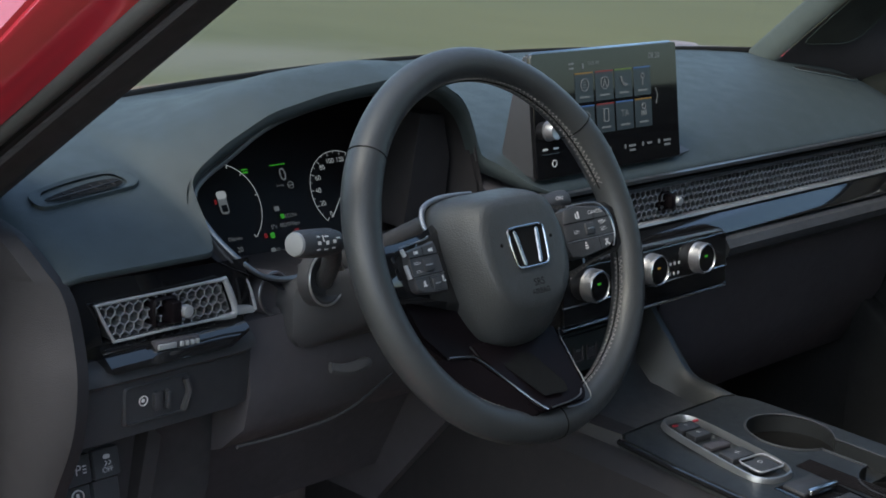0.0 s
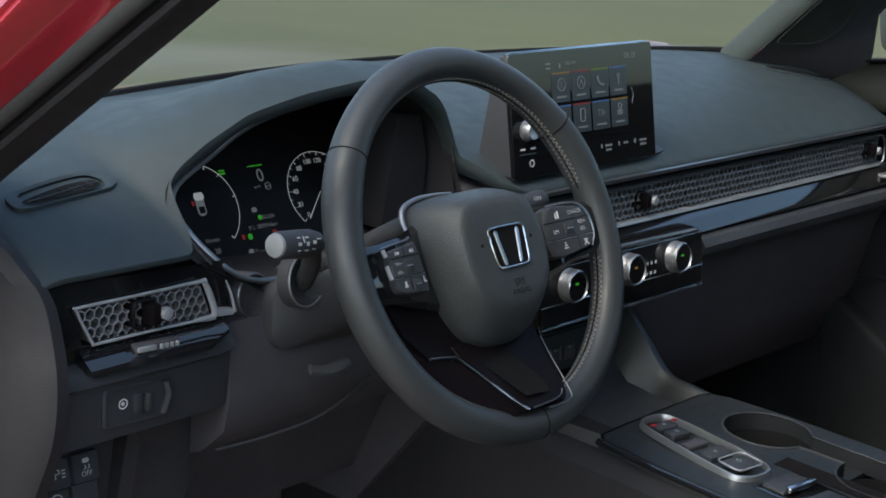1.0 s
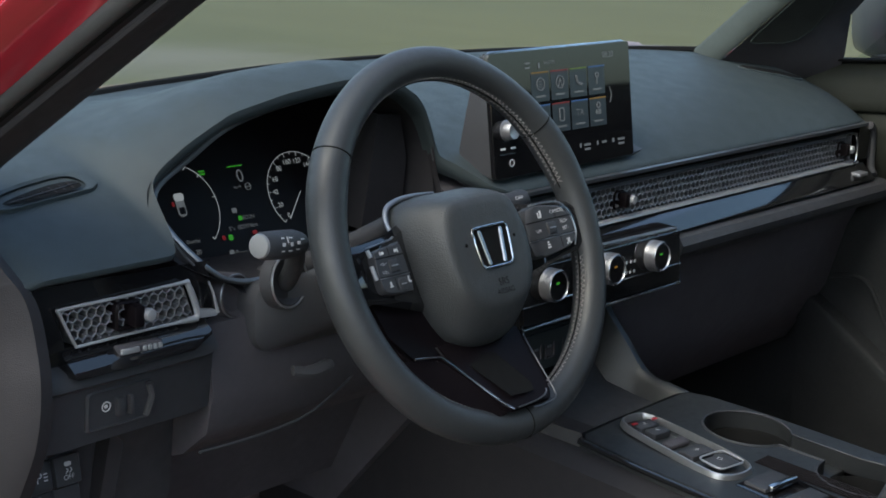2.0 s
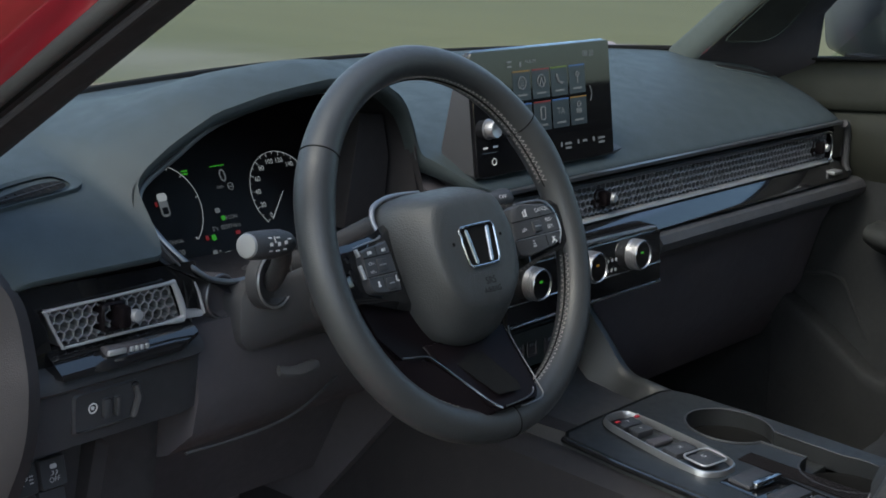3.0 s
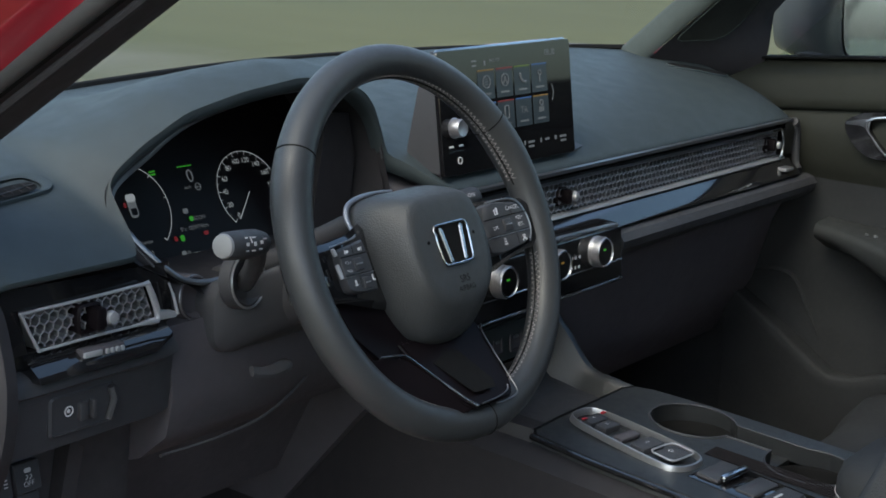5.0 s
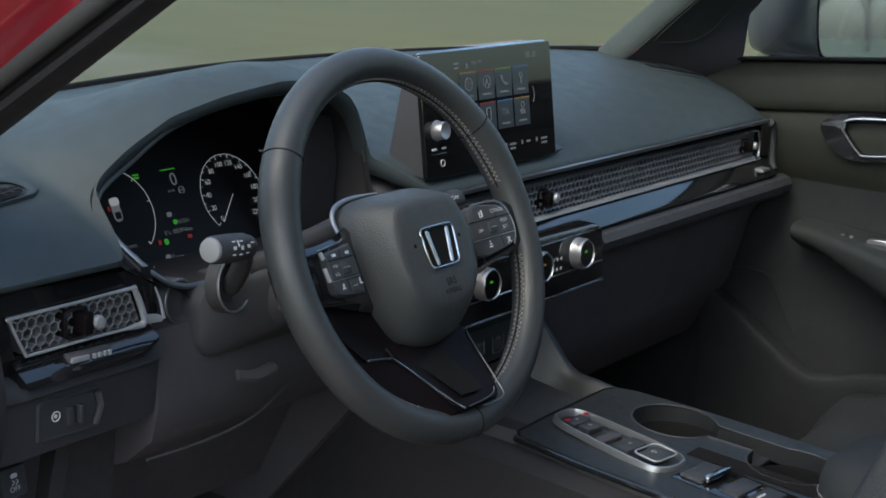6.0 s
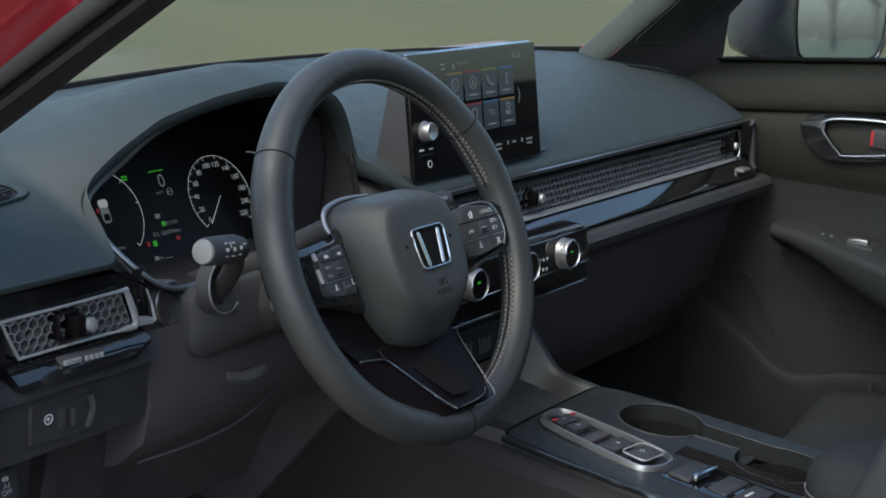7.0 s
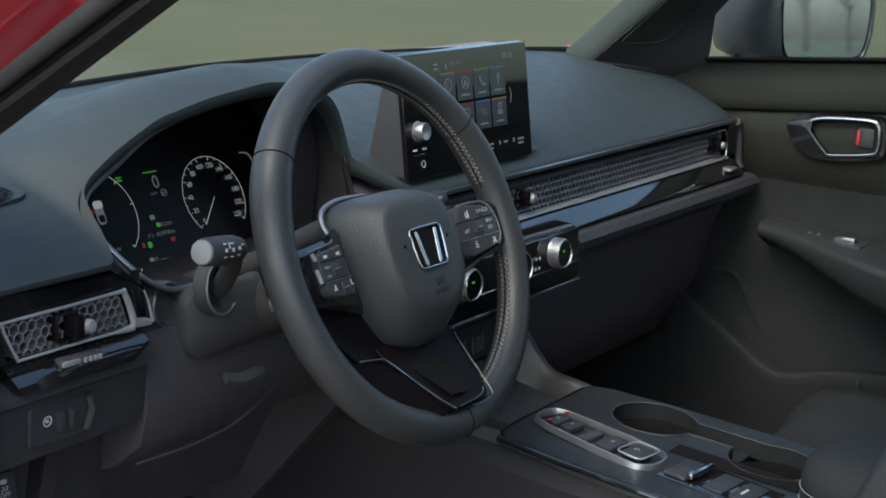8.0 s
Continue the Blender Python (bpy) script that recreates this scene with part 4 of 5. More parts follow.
text("embossed_print", "SRS", .0095, pose(.006, -.0430, .0141), M_SEAM, pad)
text("embossed_print", "AIRBAG", .0070, pose(.006, -.0515, .0139), M_SEAM, pad)
for x in (-.030, .037):
    bm = B()
    lathe(bm, [(.0017, .0130), (.0017, .0142), (.0006, .0144)], pose(x, -.004, 0), 12)
    part("cover_pip", bm, M_SEAM, pad)
# plain chrome emblem
bm = B()
em = [(-.0240, .0110), (-.0225, .0160), (-.0175, .0178), (.0175, .0178), (.0225, .0160), (.0240, .0110), (.0215, -.0130), (.0195, -.0175), (.0145, -.0195), (-.0145, -.0195), (-.0195, -.0175), (-.0215, -.0130)]
eml = smooth_line([V(x + .0040, y - .0085, .0150) for x, y in em], 3, True)
tube(bm, eml, .0013, 8, True)
emb = part("emblem", bm, M_CHROME, whl, "plain chrome emblem frame")
bm = B()
loft(bm, [[V(q.x, q.y, .0115) for q in eml], [V(.004 + (q.x - .004) * .98, q.y, .0143) for q in eml]])
part("emblem_field", bm, M_SEAM, emb)
for sg in (-1, 1):
    bm = B()
    slab(bm, [(.004 + sg * .0175, .0068, .0138), (.004 + sg * .0125, .0068, .0138), (.004 + sg * .0078, -.0262, .0138), (.004 + sg * .0125, -.0262, .0138)], (0, 0, .0026))
    bmesh.ops.bevel(bm, geom=bm.edges[:], offset=.0012, segments=2, affect='EDGES')
    part("emblem_bar", bm, M_CHROME, emb, "plain chrome bar")
# spokes with button pods
PODS = {1: ((.0800, .0165), (.116, .0160), (.130, .0120), (.1385, .001), (.1400, -.014), (.134, -.0235), (.118, -.0275), (.0770, -.0280)),
        -1: ((.0865, .0115), (.093, .0136), (.121, .0106), (.1235, .0060), (.1235, -.0190), (.117, -.0280), (.089, -.0306), (.0835, -.0265))}


def spoke_z(sg, u):
    """Height of a button pod's face."""
    return -.0035 + (u - .08) * .06 if sg > 0 else -.0150 + (u - .08) * .06


for sg in (-1, 1):
    low_z = 0 if sg > 0 else -.010
    bm = B()
    ring = []
    for u, z0, hv0, hv1 in ((.055, -.024, .034, -.052), (.090, -.014, .024, -.044), (.125, -.010, .020, -.034), (.150, -.008, .018, -.032), (.166, -.010, .014, -.028)):
        ring.append([V(sg * u + .0035, v, z + low_z) for v, z in ((hv0, z0 - .002), (hv0 - .006, z0 + .003), (hv1 + .006, z0 + .003), (hv1, z0 - .002), (hv1 + .004, z0 - .022), (hv0 - .004, z0 - .022))])
    loft(bm, ring)
    bmesh.ops.bevel(bm, geom=[e for e in bm.edges if e.calc_face_angle(0) > .3], offset=.003, segments=2, affect='EDGES')
    spk = part("spoke", bm, M_GLOSS, whl, "gloss black side spoke")
    bm = B()
    pod = smooth_line([V(sg * u, v, 0) for u, v in PODS[sg]], 3, True)
    mid_u = sum(abs(q.x) for q in pod) / len(pod)
    loft(bm, [[V(q.x, q.y, spoke_z(sg, abs(q.x)) - .010) for q in pod], [V(q.x, q.y, spoke_z(sg, abs(q.x)) + .0024) for q in pod],
              [V(sg * mid_u + (q.x - sg * mid_u) * .95, -.008 + (q.y + .008) * .94, spoke_z(sg, abs(q.x)) + .0042) for q in pod]])
    bp = part("button_pod", bm, M_HARD, spk, "black multifunction button pod")
    lo, hi = min(abs(q.x) for q in pod), max(abs(q.x) for q in pod)
    bm = B()
    for v in (.0035, -.0135):
        tube(bm, [V(sg * (lo + .001), v, spoke_z(sg, lo) + .0041), V(sg * (hi - .001), v, spoke_z(sg, hi) + .0041)], .0006, 5)
    tube(bm, [V(sg * mid_u, .0035, spoke_z(sg, mid_u) + .0041), V(sg * mid_u, .0120, spoke_z(sg, mid_u) + .0041)], .0004, 5)
    tube(bm, [V(sg * mid_u, -.0135, spoke_z(sg, mid_u) + .0041), V(sg * mid_u, -.0260, spoke_z(sg, mid_u) + .0041)], .0004, 5)
    part("button_gap", bm, M_SEAM, bp)
    bm = B()
    tube(bm, [V(sg * (lo + .001), -.0140, spoke_z(sg, lo) + .0042), V(sg * (hi - .001), -.0140, spoke_z(sg, hi) + .0042)], .0005, 5)
    if sg > 0:
        tube(bm, smooth_line([V(.088, .0205, -.003), V(.122, .0200, -.002), V(.137, .0145, -.001), V(.1450, .002, -.001), V(.1465, -.014, -.001), V(.141, -.026, -.002)], 4), .0009, 6)
    part("spoke_accent", bm, M_RING, spk, "thin chrome accent line")
    if sg < 0:
        bm = B()
        wrap = smooth_line([V(.010, .0545, -.045), V(-.020, .0555, -.045), V(-.042, .0535, -.045), V(-.058, .0475, -.044), V(-.0655, .036, -.041), V(-.072, .0240, -.032), V(-.088, .0185, -.020), V(-.127, .0148, -.013)], 4)
        tube(bm, wrap, [.0006 + .0022 * math.sin(math.pi * min(1, i / (len(wrap) - 1) + .1)) for i in range(len(wrap))], 10)
        part("spoke_bezel", bm, M_GRILLE, spk, "satin bezel wrapped round the airbag cover")
        for v0, v1 in ((.0125, .0062), (-.0015, -.0140)):
            bm = B()
            tube(bm, [V(-.1285, v0, -.0095), V(-.1265, v1, -.0095)], .0019, 8)
            part("pod_accent", bm, M_SATIN, spk, "short bright accent beside the buttons")
        # gloss panel that runs down from the spoke behind the cover
        bm = B()
        slab(bm, [(-.0980, -.022, -.037), (-.050, -.022, -.037), (-.036, -.070, -.037), (-.022, -.092, -.034), (-.050, -.096, -.032), (-.088, -.094, -.029), (-.112, -.066, -.032), (-.122, -.032, -.032)], (0, 0, -.012))
        bmesh.ops.bevel(bm, geom=bm.edges[:], offset=.003, segments=2, affect='EDGES')
        part("spoke_web", bm, M_PIANO, spk, "gloss black web below the buttons")
    for k, (ra, rb, rc, rd) in enumerate(((.101, .114, -.0105, .0005),) if sg > 0 else ((.096, .108, -.0105, .0005), (.092, .102, -.0275, -.0170))):
        bm = B()
        zz = spoke_z(sg, (ra + rb) / 2)
        fbox(bm, sg * ra, sg * rb, rc, rd, zz - .002, zz + .0058, .0012)
        rk = part("rocker", bm, M_HARD, bp, "black rocker switch")
        bm = B()
        fbox(bm, sg * (ra + .002), sg * (rb - .002), (rc + rd) / 2 - .0006, (rc + rd) / 2 + .0006, zz + .005, zz + .0066, .0003)
        part("rocker_ridge", bm, M_RING, rk)
    tilt = lambda u, v: pose(sg * u, v, spoke_z(sg, u) + .0046, 0, -4 * sg)
    if sg > 0:
        text("button_print", "CANCEL", .0052, tilt(.120, .0100), M_WHITE, bp)
        text("button_print", "RES+", .0050, tilt(.1265, -.0010), M_WHITE, bp)
        text("button_print", "SET-", .0050, tilt(.1265, -.0080), M_WHITE, bp)
        text("button_print", "LIM", .0048, tilt(.0885, -.0060), M_WHITE, bp)
        tilts = ((.096, .0105, .0022, .0060), (.0925, .0095, .0012, .0050), (.0945, .0070, .005, .0010), (.097, -.0180, .0022, .0012), (.097, -.0205, .0036, .0012), (.097, -.0230, .0048, .0012), (.126, -.0190, .0050, .0012), (.126, -.0215, .0030, .0030), (.1285, -.0235, .0012, .0022), (.1235, -.0235, .0012, .0022))
    else:
        text("button_print", "VOL+", .0036, tilt(.1150, -.0020), M_WHITE, bp)
        text("button_print", "VOL-", .0036, tilt(.1150, -.0095), M_WHITE, bp)
        tilts = ((.1130, .0075, .0034, .0026), (.1160, .0075, .0010, .0034), (.0960, .0075, .0034, .0026), (.0930, .0075, .0010, .0034), (.1120, -.0205, .0022, .0048), (.1120, -.0225, .0044, .0014), (.0880, -.0190, .0014, .0050), (.0865, -.0215, .0034, .0012))
    for u, v, w, h in tilts:
        bm = B()
        plate(bm, tilt(u, v), w, h, min(w, h) * .3, .0003)
        part("button_symbol", bm, M_WHITE, bp)
# lower spoke
bm = B()
LS = [(-.058, -.082, -.030), (-.052, -.096, -.026), (-.033, -.150, .004), (-.024, -.158, .009), (.032, -.159, .0095), (.0395, -.153, .006), (.0432, -.140, -.001), (.0548, -.100, -.0240), (.060, -.084, -.031)]
slab(bm, LS, (0, 0, -.014))
bmesh.ops.bevel(bm, geom=bm.edges[:], offset=.0025, segments=2, affect='EDGES')
ls = part("lower_spoke", bm, M_PIANO, whl, "gloss black lower spoke")
bm = B()
tube(bm, smooth_line([V(-.100, -.0885, -.0165), V(-.074, -.0925, -.0170), V(-.0655, -.0965, -.0160), V(-.045, -.1210, -.0090), V(-.0275, -.1470, .0030), V(-.0200, -.1560, .0085)], 5), .0013, 8)
part("spoke_edge", bm, M_CHROME, ls, "bright edge line of the lower spoke")
bm = B()
tube(bm, smooth_line([V(.0600, -.0890, -.0260), V(.0555, -.1000, -.0225), V(.0440, -.1400, .0010), V(.0405, -.1540, .0085), V(.0345, -.1590, .0105), V(.0150, -.1605, .0110), V(.0030, -.1595, .0110)], 5), .0007, 8)
part("spoke_edge", bm, M_SILVER, ls, "fine satin edge line")
bm = B()
tube(bm, smooth_line([V(-.0150, -.1555, .0095), V(.0100, -.1550, .0095), V(.0260, -.1525, .0085), V(.0310, -.1480, .0070)], 5), .0007, 8)
part("spoke_edge", bm, M_SILVER, ls, "fine satin edge line")
bm = B()
slab(bm, [(-.118, -.086, -.024), (-.074, -.094, -.020), (-.064, -.099, -.018), (-.044, -.122, -.011), (-.022, -.157, .006), (-.045, -.164, -.002), (-.085, -.140, -.012)], (0, 0, -.012))
bmesh.ops.bevel(bm, geom=bm.edges[:], offset=.002, segments=2, affect='EDGES')
part("spoke_filler", bm, M_PIANO, ls, "gloss black filler")
bm = B()
slab(bm, [(-.0350, -.108, -.0182), (-.0165, -.144, .0046), (.0140, -.146, .0060), (.0180, -.138, .0010), (.0060, -.104, -.0205), (-.010, -.100, -.0232)], (0, 0, .0012))
bmesh.ops.bevel(bm, geom=bm.edges[:], offset=.0004, segments=2, affect='EDGES')
part("spoke_inlay", bm, M_SEAM, ls, "matte dark inlay")
bm = B()
lathe(bm, [(.055, -.018), (.062, -.03), (.058, -.055), (.05, -.065)], pose(0, -.015, 0), 28)
part("hub_back", bm, M_DARK, whl)

# ---- centre display ----
scr = thing("centre_display", (.345, .19, .88), "lit touchscreen on a thin black housing standing on the dash", "touchscreen")
DT = math.degrees(math.atan2(.020, .133))     # lean back of the glass


def sface(x, z, h=.0):
    return Matrix.Translation((x, .152 + .020 * (z - .884) / .133, z)) @ pose(0, 0, 0, -DT) @ FACE @ pose(0, 0, h)


bm = B()
loft(bm, [[V(x, y, z) for y, z in ((.1535, .8835), (.1735, 1.0165), (.183, 1.0165), (.190, .99), (.204, .91), (.204, .8835))] for x in (.2175, .476)])
bmesh.ops.bevel(bm, geom=bm.edges[:], offset=.003, segments=3, affect='EDGES')
part("housing", bm, M_HARD, scr, "black display housing")
bm = B()
m = sface(.347, .9505)
loft(bm, [[m @ V(px * k, py * k, h) for px, py in rrect(.260, .1345, .004, 4)] for k, h in ((1, -.004), (1, .0006), (.996, .0014))])
gl = part("screen_glass", bm, M_SCREEN, scr, "glossy black touchscreen glass")
bm = B()
m = sface(.347, 1.0168)
tube(bm, [m @ V(-.127, -.002, -.003), m @ V(-.122, .0005, -.003), m @ V(.122, .0005, -.003), m @ V(.128, -.003, -.003), m @ V(.1295, -.009, -.003)], .0018, 8)
part("top_edge", bm, M_CHROME, scr, "bright top edge")
bm = B()
loft(bm, [[V(x, y, z) for y, z in ((.158, .868), (.158, .884), (.205, .908), (.215, .868))] for x in (.222, .49)] + [[V(.516, y, z) for y, z in ((.164, .868), (.164, .884), (.205, .904), (.215, .868))]])
part("display_foot", bm, M_HARD, scr, "black foot of the display")
bm = B()
m = sface(.2405, .9345)
lathe(bm, [(.0115, .0), (.0115, .002), (.0100, .003), (.0098, .012), (.0090, .0132), (.007, .0126), (.0005, .0122)], m, 30)
part("volume_knob", bm, M_GRILLE, scr, "ribbed satin volume knob")
bm = B()
ringline(bm, m, .0135, -140, -20, .0007, 20)
part("knob_mark", bm, M_CHROME, scr)
for k, (x, z) in enumerate(((.2325, .915), (.250, .915), (.2325, .9125), (.250, .9125))):
    if k < 2:
        bm = B()
        plate(bm, sface(x, z, .0016), .008, .0022, .0006, .0004)
        part("key_symbol", bm, M_WHITE, scr)
bm = B()
plate(bm, sface(.241, .9095, .0016), .026, .0012, .0004, .0006)
part("key_edge", bm, M_CHROME, scr)
bm = B()
ringline(bm, sface(.246, .899, .0014), .0036, 0, 360, .0005, 18)
part("power_symbol", bm, M_WHITE, scr)
TX, TZ = (.3035, .339, .374, .409), (.9760, .9400)
BARS = ((G_ORANGE, G_RED, G_LIME, G_BLUE), (G_BLUE, G_RED, G_BLUE, G_ORANGE))
for r in range(2):
    for c_ in range(4):
        m = sface(TX[c_], TZ[r], .0015)
        bm = B()
        plate(bm, m, .0315, .0325, .001, .0003)
        tl = part("menu_tile", bm, G_TILE, gl)
        bm = B()
        plate(bm, m @ pose(0, .0158, .0004), .0315, .0016, .0003, .0003)
        part("tile_bar", bm, BARS[r][c_], tl)
        bm = B()
        plate(bm, m @ pose(0, -.0105, .0004), .017, .0022, .0005, .0003)
        part("tile_caption", bm, G_DIM, tl)
        if (r, c_) == (1, 2):
            text("tile_print", "TA", .0115, m @ pose(0, .002, .0005), G_DIM, tl)
            continue
        bm = B()
        mi = m @ pose(0, .003, .0004)
        if (r, c_) in ((0, 0), (0, 1), (1, 0)):
            ringline(bm, mi, .0068, 0, 360, .0006, 24)
            if c_ == 0:
                for k in range(3):
                    plate(bm, mi @ pose(0, .003 - .003 * k, .0004), .006, .001, .0003, .0003)
            else:
                tube(bm, [mi @ V(-.003, -.004, .0008), mi @ V(0, .004, .0008), mi @ V(.003, -.004, .0008)], .0006, 5)
        elif (r, c_) == (0, 2):
            tube(bm, smooth_line([mi @ V(-.005, .005, .0008), mi @ V(-.003, -.001, .0008), mi @ V(.001, -.0045, .0008), mi @ V(.006, -.005, .0008)], 4), .0013, 6)
        elif (r, c_) == (0, 3):
            ringline(bm, mi @ pose(0, .003, 0), .0028, 0, 360, .0006, 16)
            plate(bm, mi @ pose(0, -.003, .0004), .0022, .009, .0006, .0003)
        elif (r, c_) == (1, 1):
            tube(bm, [mi @ V(x, y, .0008) for x, y in rrect(.008, .014, .0015, 3)], .0007, 5, True)
        else:
            for k in (-1, 0, 1):
                plate(bm, mi @ pose(.0038 * k, -.003, .0004), .0026, .006, .0005, .0003)
            ringline(bm, mi @ pose(0, .0045, 0), .0032, 0, 360, .0007, 14)
        part("tile_icon", bm, G_DIM, tl)
text("clock_readout", "08:20", .0100, sface(.4335, 1.0035, .0016), G_DIM, gl)
text("radio_readout", "94.8 FM", .0062, sface(.322, 1.0015, .0016), G_DIM, gl)
bm = B()
plate(bm, sface(.283, 1.003, .0016), .009, .002, .0005, .0003)
plate(bm, sface(.283, .998, .0016), .008, .002, .0005, .0003)
plate(bm, sface(.303, .9995, .0016), .003, .006, .001, .0003)
part("status_marks", bm, G_DIM, gl)
bm = B()
tube(bm, [sface(.434, .9665, .0016) @ V(0, 0, 0), sface(.4375, .9575, .0016) @ V(0, 0, 0), sface(.434, .9485, .0016) @ V(0, 0, 0)], .0005, 5)
part("page_arrow", bm, G_DIM, gl)
for x, z, w in ((.372, .9045, .003), (.385, .9045, .013), (.405, .9045, .003), (.418, .9045, .009), (.436, .9045, .004), (.452, .9045, .014), (.345, .9045, .003), (.33, .9045, .012), (.385, .8995, .011), (.452, .8995, .012)):
    bm = B()
    plate(bm, sface(x, z, .0016), w, .0026 if w > .005 else .005, .0006, .0003)
    part("status_mark", bm, G_DIM, gl)

# ---- centre console ----
con = thing("centre_console", (.35, -.15, .3), "black centre console with push-button gear selector and cup holders", "console")


def con_z(y):
    return lerp(y, (-.6, -.25, -.1, .03, .12), (.594, .604, .611, .619, .622))


OUT = [(.240, .026), (.250, .034), (.30, .036), (.44, .036), (.455, .030), (.464, .01), (.472, -.06), (.473, -.16), (.470, -.30), (.468, -.60), (.225, -.60), (.226, -.20), (.232, -.05)]
CUP1, CUP2, CR = (.4145, -.070), (.396, -.222), .0495
# outline of the well: two cups with a channel between them
WELL = [V(c[0] + CR * math.cos(radians(a)), c[1] + CR * math.sin(radians(a)), 0) for c, a0, a1 in ((CUP1, -59, 255), (CUP2, 83, 387)) for a in np.linspace(a0, a1, 34)]
for q in WELL:
    q.z = con_z(q.y)
bm = B()
outl = [bm.verts.new((x, y, con_z(y))) for x, y in OUT]
edges = [bm.edges.new((outl[i], outl[(i + 1) % len(outl)])) for i in range(len(outl))]
ring = [bm.verts.new(q) for q in WELL]
edges += [bm.edges.new((ring[i], ring[(i + 1) % len(ring)])) for i in range(len(ring))]
bmesh.ops.triangle_fill(bm, use_beauty=True, edges=edges)
for v in bm.verts:
    v.co.z = con_z(v.co.y)
part("console_top", bm, M_DECK, con, "black console deck", smooth=25)
bm = B()
prof = lambda p, k: V(p[0] + (p[0] - .35) * (0, .02, .05, -.1)[k], p[1] + (.004, .004, 0, 0)[k], con_z(p[1]) - (.0, .006, .02, .34)[k])
grid(bm, [[prof(p, k) for p in OUT] for k in range(4)], True)
part("console_side", bm, M_DECK, con, smooth=25)
bm = B()
loft(bm, [[V(x, y, con_z(y) + z) for x, z in ((.232, -.010), (.218, -.012), (.206, -.022), (.200, -.22), (.24, -.31), (.30, -.31), (.30, -.012))] for y in (-.6, -.25, -.1, .03, .12, .30, .50)])
bmesh.ops.bevel(bm, geom=[e for e in bm.edges if e.calc_face_angle(0) > .3], offset=.004, segments=2, affect='EDGES')
part("console_flank", bm, M_ENDCAP, con, "soft black flank beside the driver's knee")
bm = B()
tube(bm, [(.231, .028, .618), (.226, -.05, .612), (.2215, -.2, .603), (.2215, -.6, .592)], .0035, 8)
part("deck_edge", bm, M_GLOSS, con)
# rising neck to the climate stack
bm = B()
neck = smooth_line([(.462, .165, .700), (.460, .150, .684), (.459, .128, .662), (.459, .096, .628), (.459, .06, .621), (.460, .032, .6165)], 5)
grid(bm, [[V(p.x - .03, p.y + .012, p.z - .05) for p in neck], [p + V(-.012, .004, -.006) for p in neck], [p + V(-.006, 0, .0) for p in neck], [p + V(-.001, 0, .001) for p in neck], [p + V(.006, 0, -.002) for p in neck], [p + V(.010, 0, -.02) for p in neck], [V(p.x + .012, p.y, .3) for p in neck]])
part("neck_flange", bm, M_DECK, con, "curved edge rising to the dash")
bm = B()
grid(bm, [[V(x, y, z) for x in (.238, .26, .36, .462)] for y, z in ((.036, .600), (.06, .598), (.10, .602), (.135, .612), (.16, .635), (.17, .67))])
part("tray", bm, M_HARD, con, "open storage tray below the dash")
bm = B()
grid(bm, [[V(.238 - .004 * k, y, z) for y in (.03, .10, .20)] for k, z in enumerate((.624, .60, .57))])
part("tray_side", bm, M_HARD, con)
bm = B()
tube(bm, [q + V(0, 0, .0004) for q in WELL], .0016, 8, True)
part("well_lip", bm, M_HARD, con, "smooth rounded lip of the cup well")
bm = B()
grid(bm, [[q + V(0, 0, d) for q in WELL] for d in (.0005, -.004, -.020)], True)
part("well_wall", bm, M_DECK, con)
bm = B()
fbox(bm, .398, .444, -.178, -.112, con_z(-.15) - .034, con_z(-.15) - .019, .002)
part("cup_bridge", bm, M_DECK, con, "low bridge between the cup holders")
# cup walls and floors are near-black here to stand for their deep shade
for cx, cy in (CUP1, CUP2):
    z = con_z(cy)
    bm = B()
    lathe(bm, [(CR - .0002, -.018), (CR - .0030, -.021), (CR - .0050, -.050), (CR - .009, -.068), (CR - .014, -.072), (.004, -.072)], Matrix.Translation((cx, cy, z)), 48, False)
    cup = part("cup_holder", bm, M_SEAM, con, "round cup holder, blackened for the shade inside")
    bm = B()
    lathe(bm, [(.034, -.0715), (.034, -.0705), (.0005, -.0705)], Matrix.Translation((cx, cy, z)), 32)
    part("cup_mat", bm, M_SEAM, cup, "cup mat, blackened for the shade at the bottom")
bm = B()
loft(bm, [[V(.385 + .010 * q, -.268 + .002 * k, z) for q in (-1, 1)] + [V(.385 - .010 * q, -.262, z) for q in (-1, 1)] for k, z in ((0, .60), (2, .56))])
part("cup_finger", bm, M_DARK, con)
# gear selector
SEL = Matrix.Translation((.3035, -.057, .6195)) @ pose(0, 0, 0, 4.8, 0, -8) @ Matrix.Diagonal((1, .93, 1, 1))
sel = part("selector_base", fbox(B(), -.021, .021, -.080, .076, -.014, -.0055, .004, m=SEL), M_DECK, con, "push-button gear selector")
bm = B()
ol = [(-.022, .072), (-.012, .086), (.012, .088), (.024, .078), (.029, .05), (.031, -.02), (.030, -.062), (.022, -.082), (.008, -.088), (-.010, -.088), (-.024, -.080), (-.030, -.062), (-.029, 0), (-.026, .05)]
lp = smooth_line([V(x, y, 0) for x, y in ol], 4, True)
grid(bm, [[SEL @ V(p.x * k, p.y * (1 - (1 - k) * .45), h) for p in lp] for k, h in ((1.02, -.005), (1.0, -.001), (.965, .0022), (.925, .0026), (.895, .0008), (.88, -.006))], True)
part("selector_ring", bm, M_RING, sel, "satin silver surround")
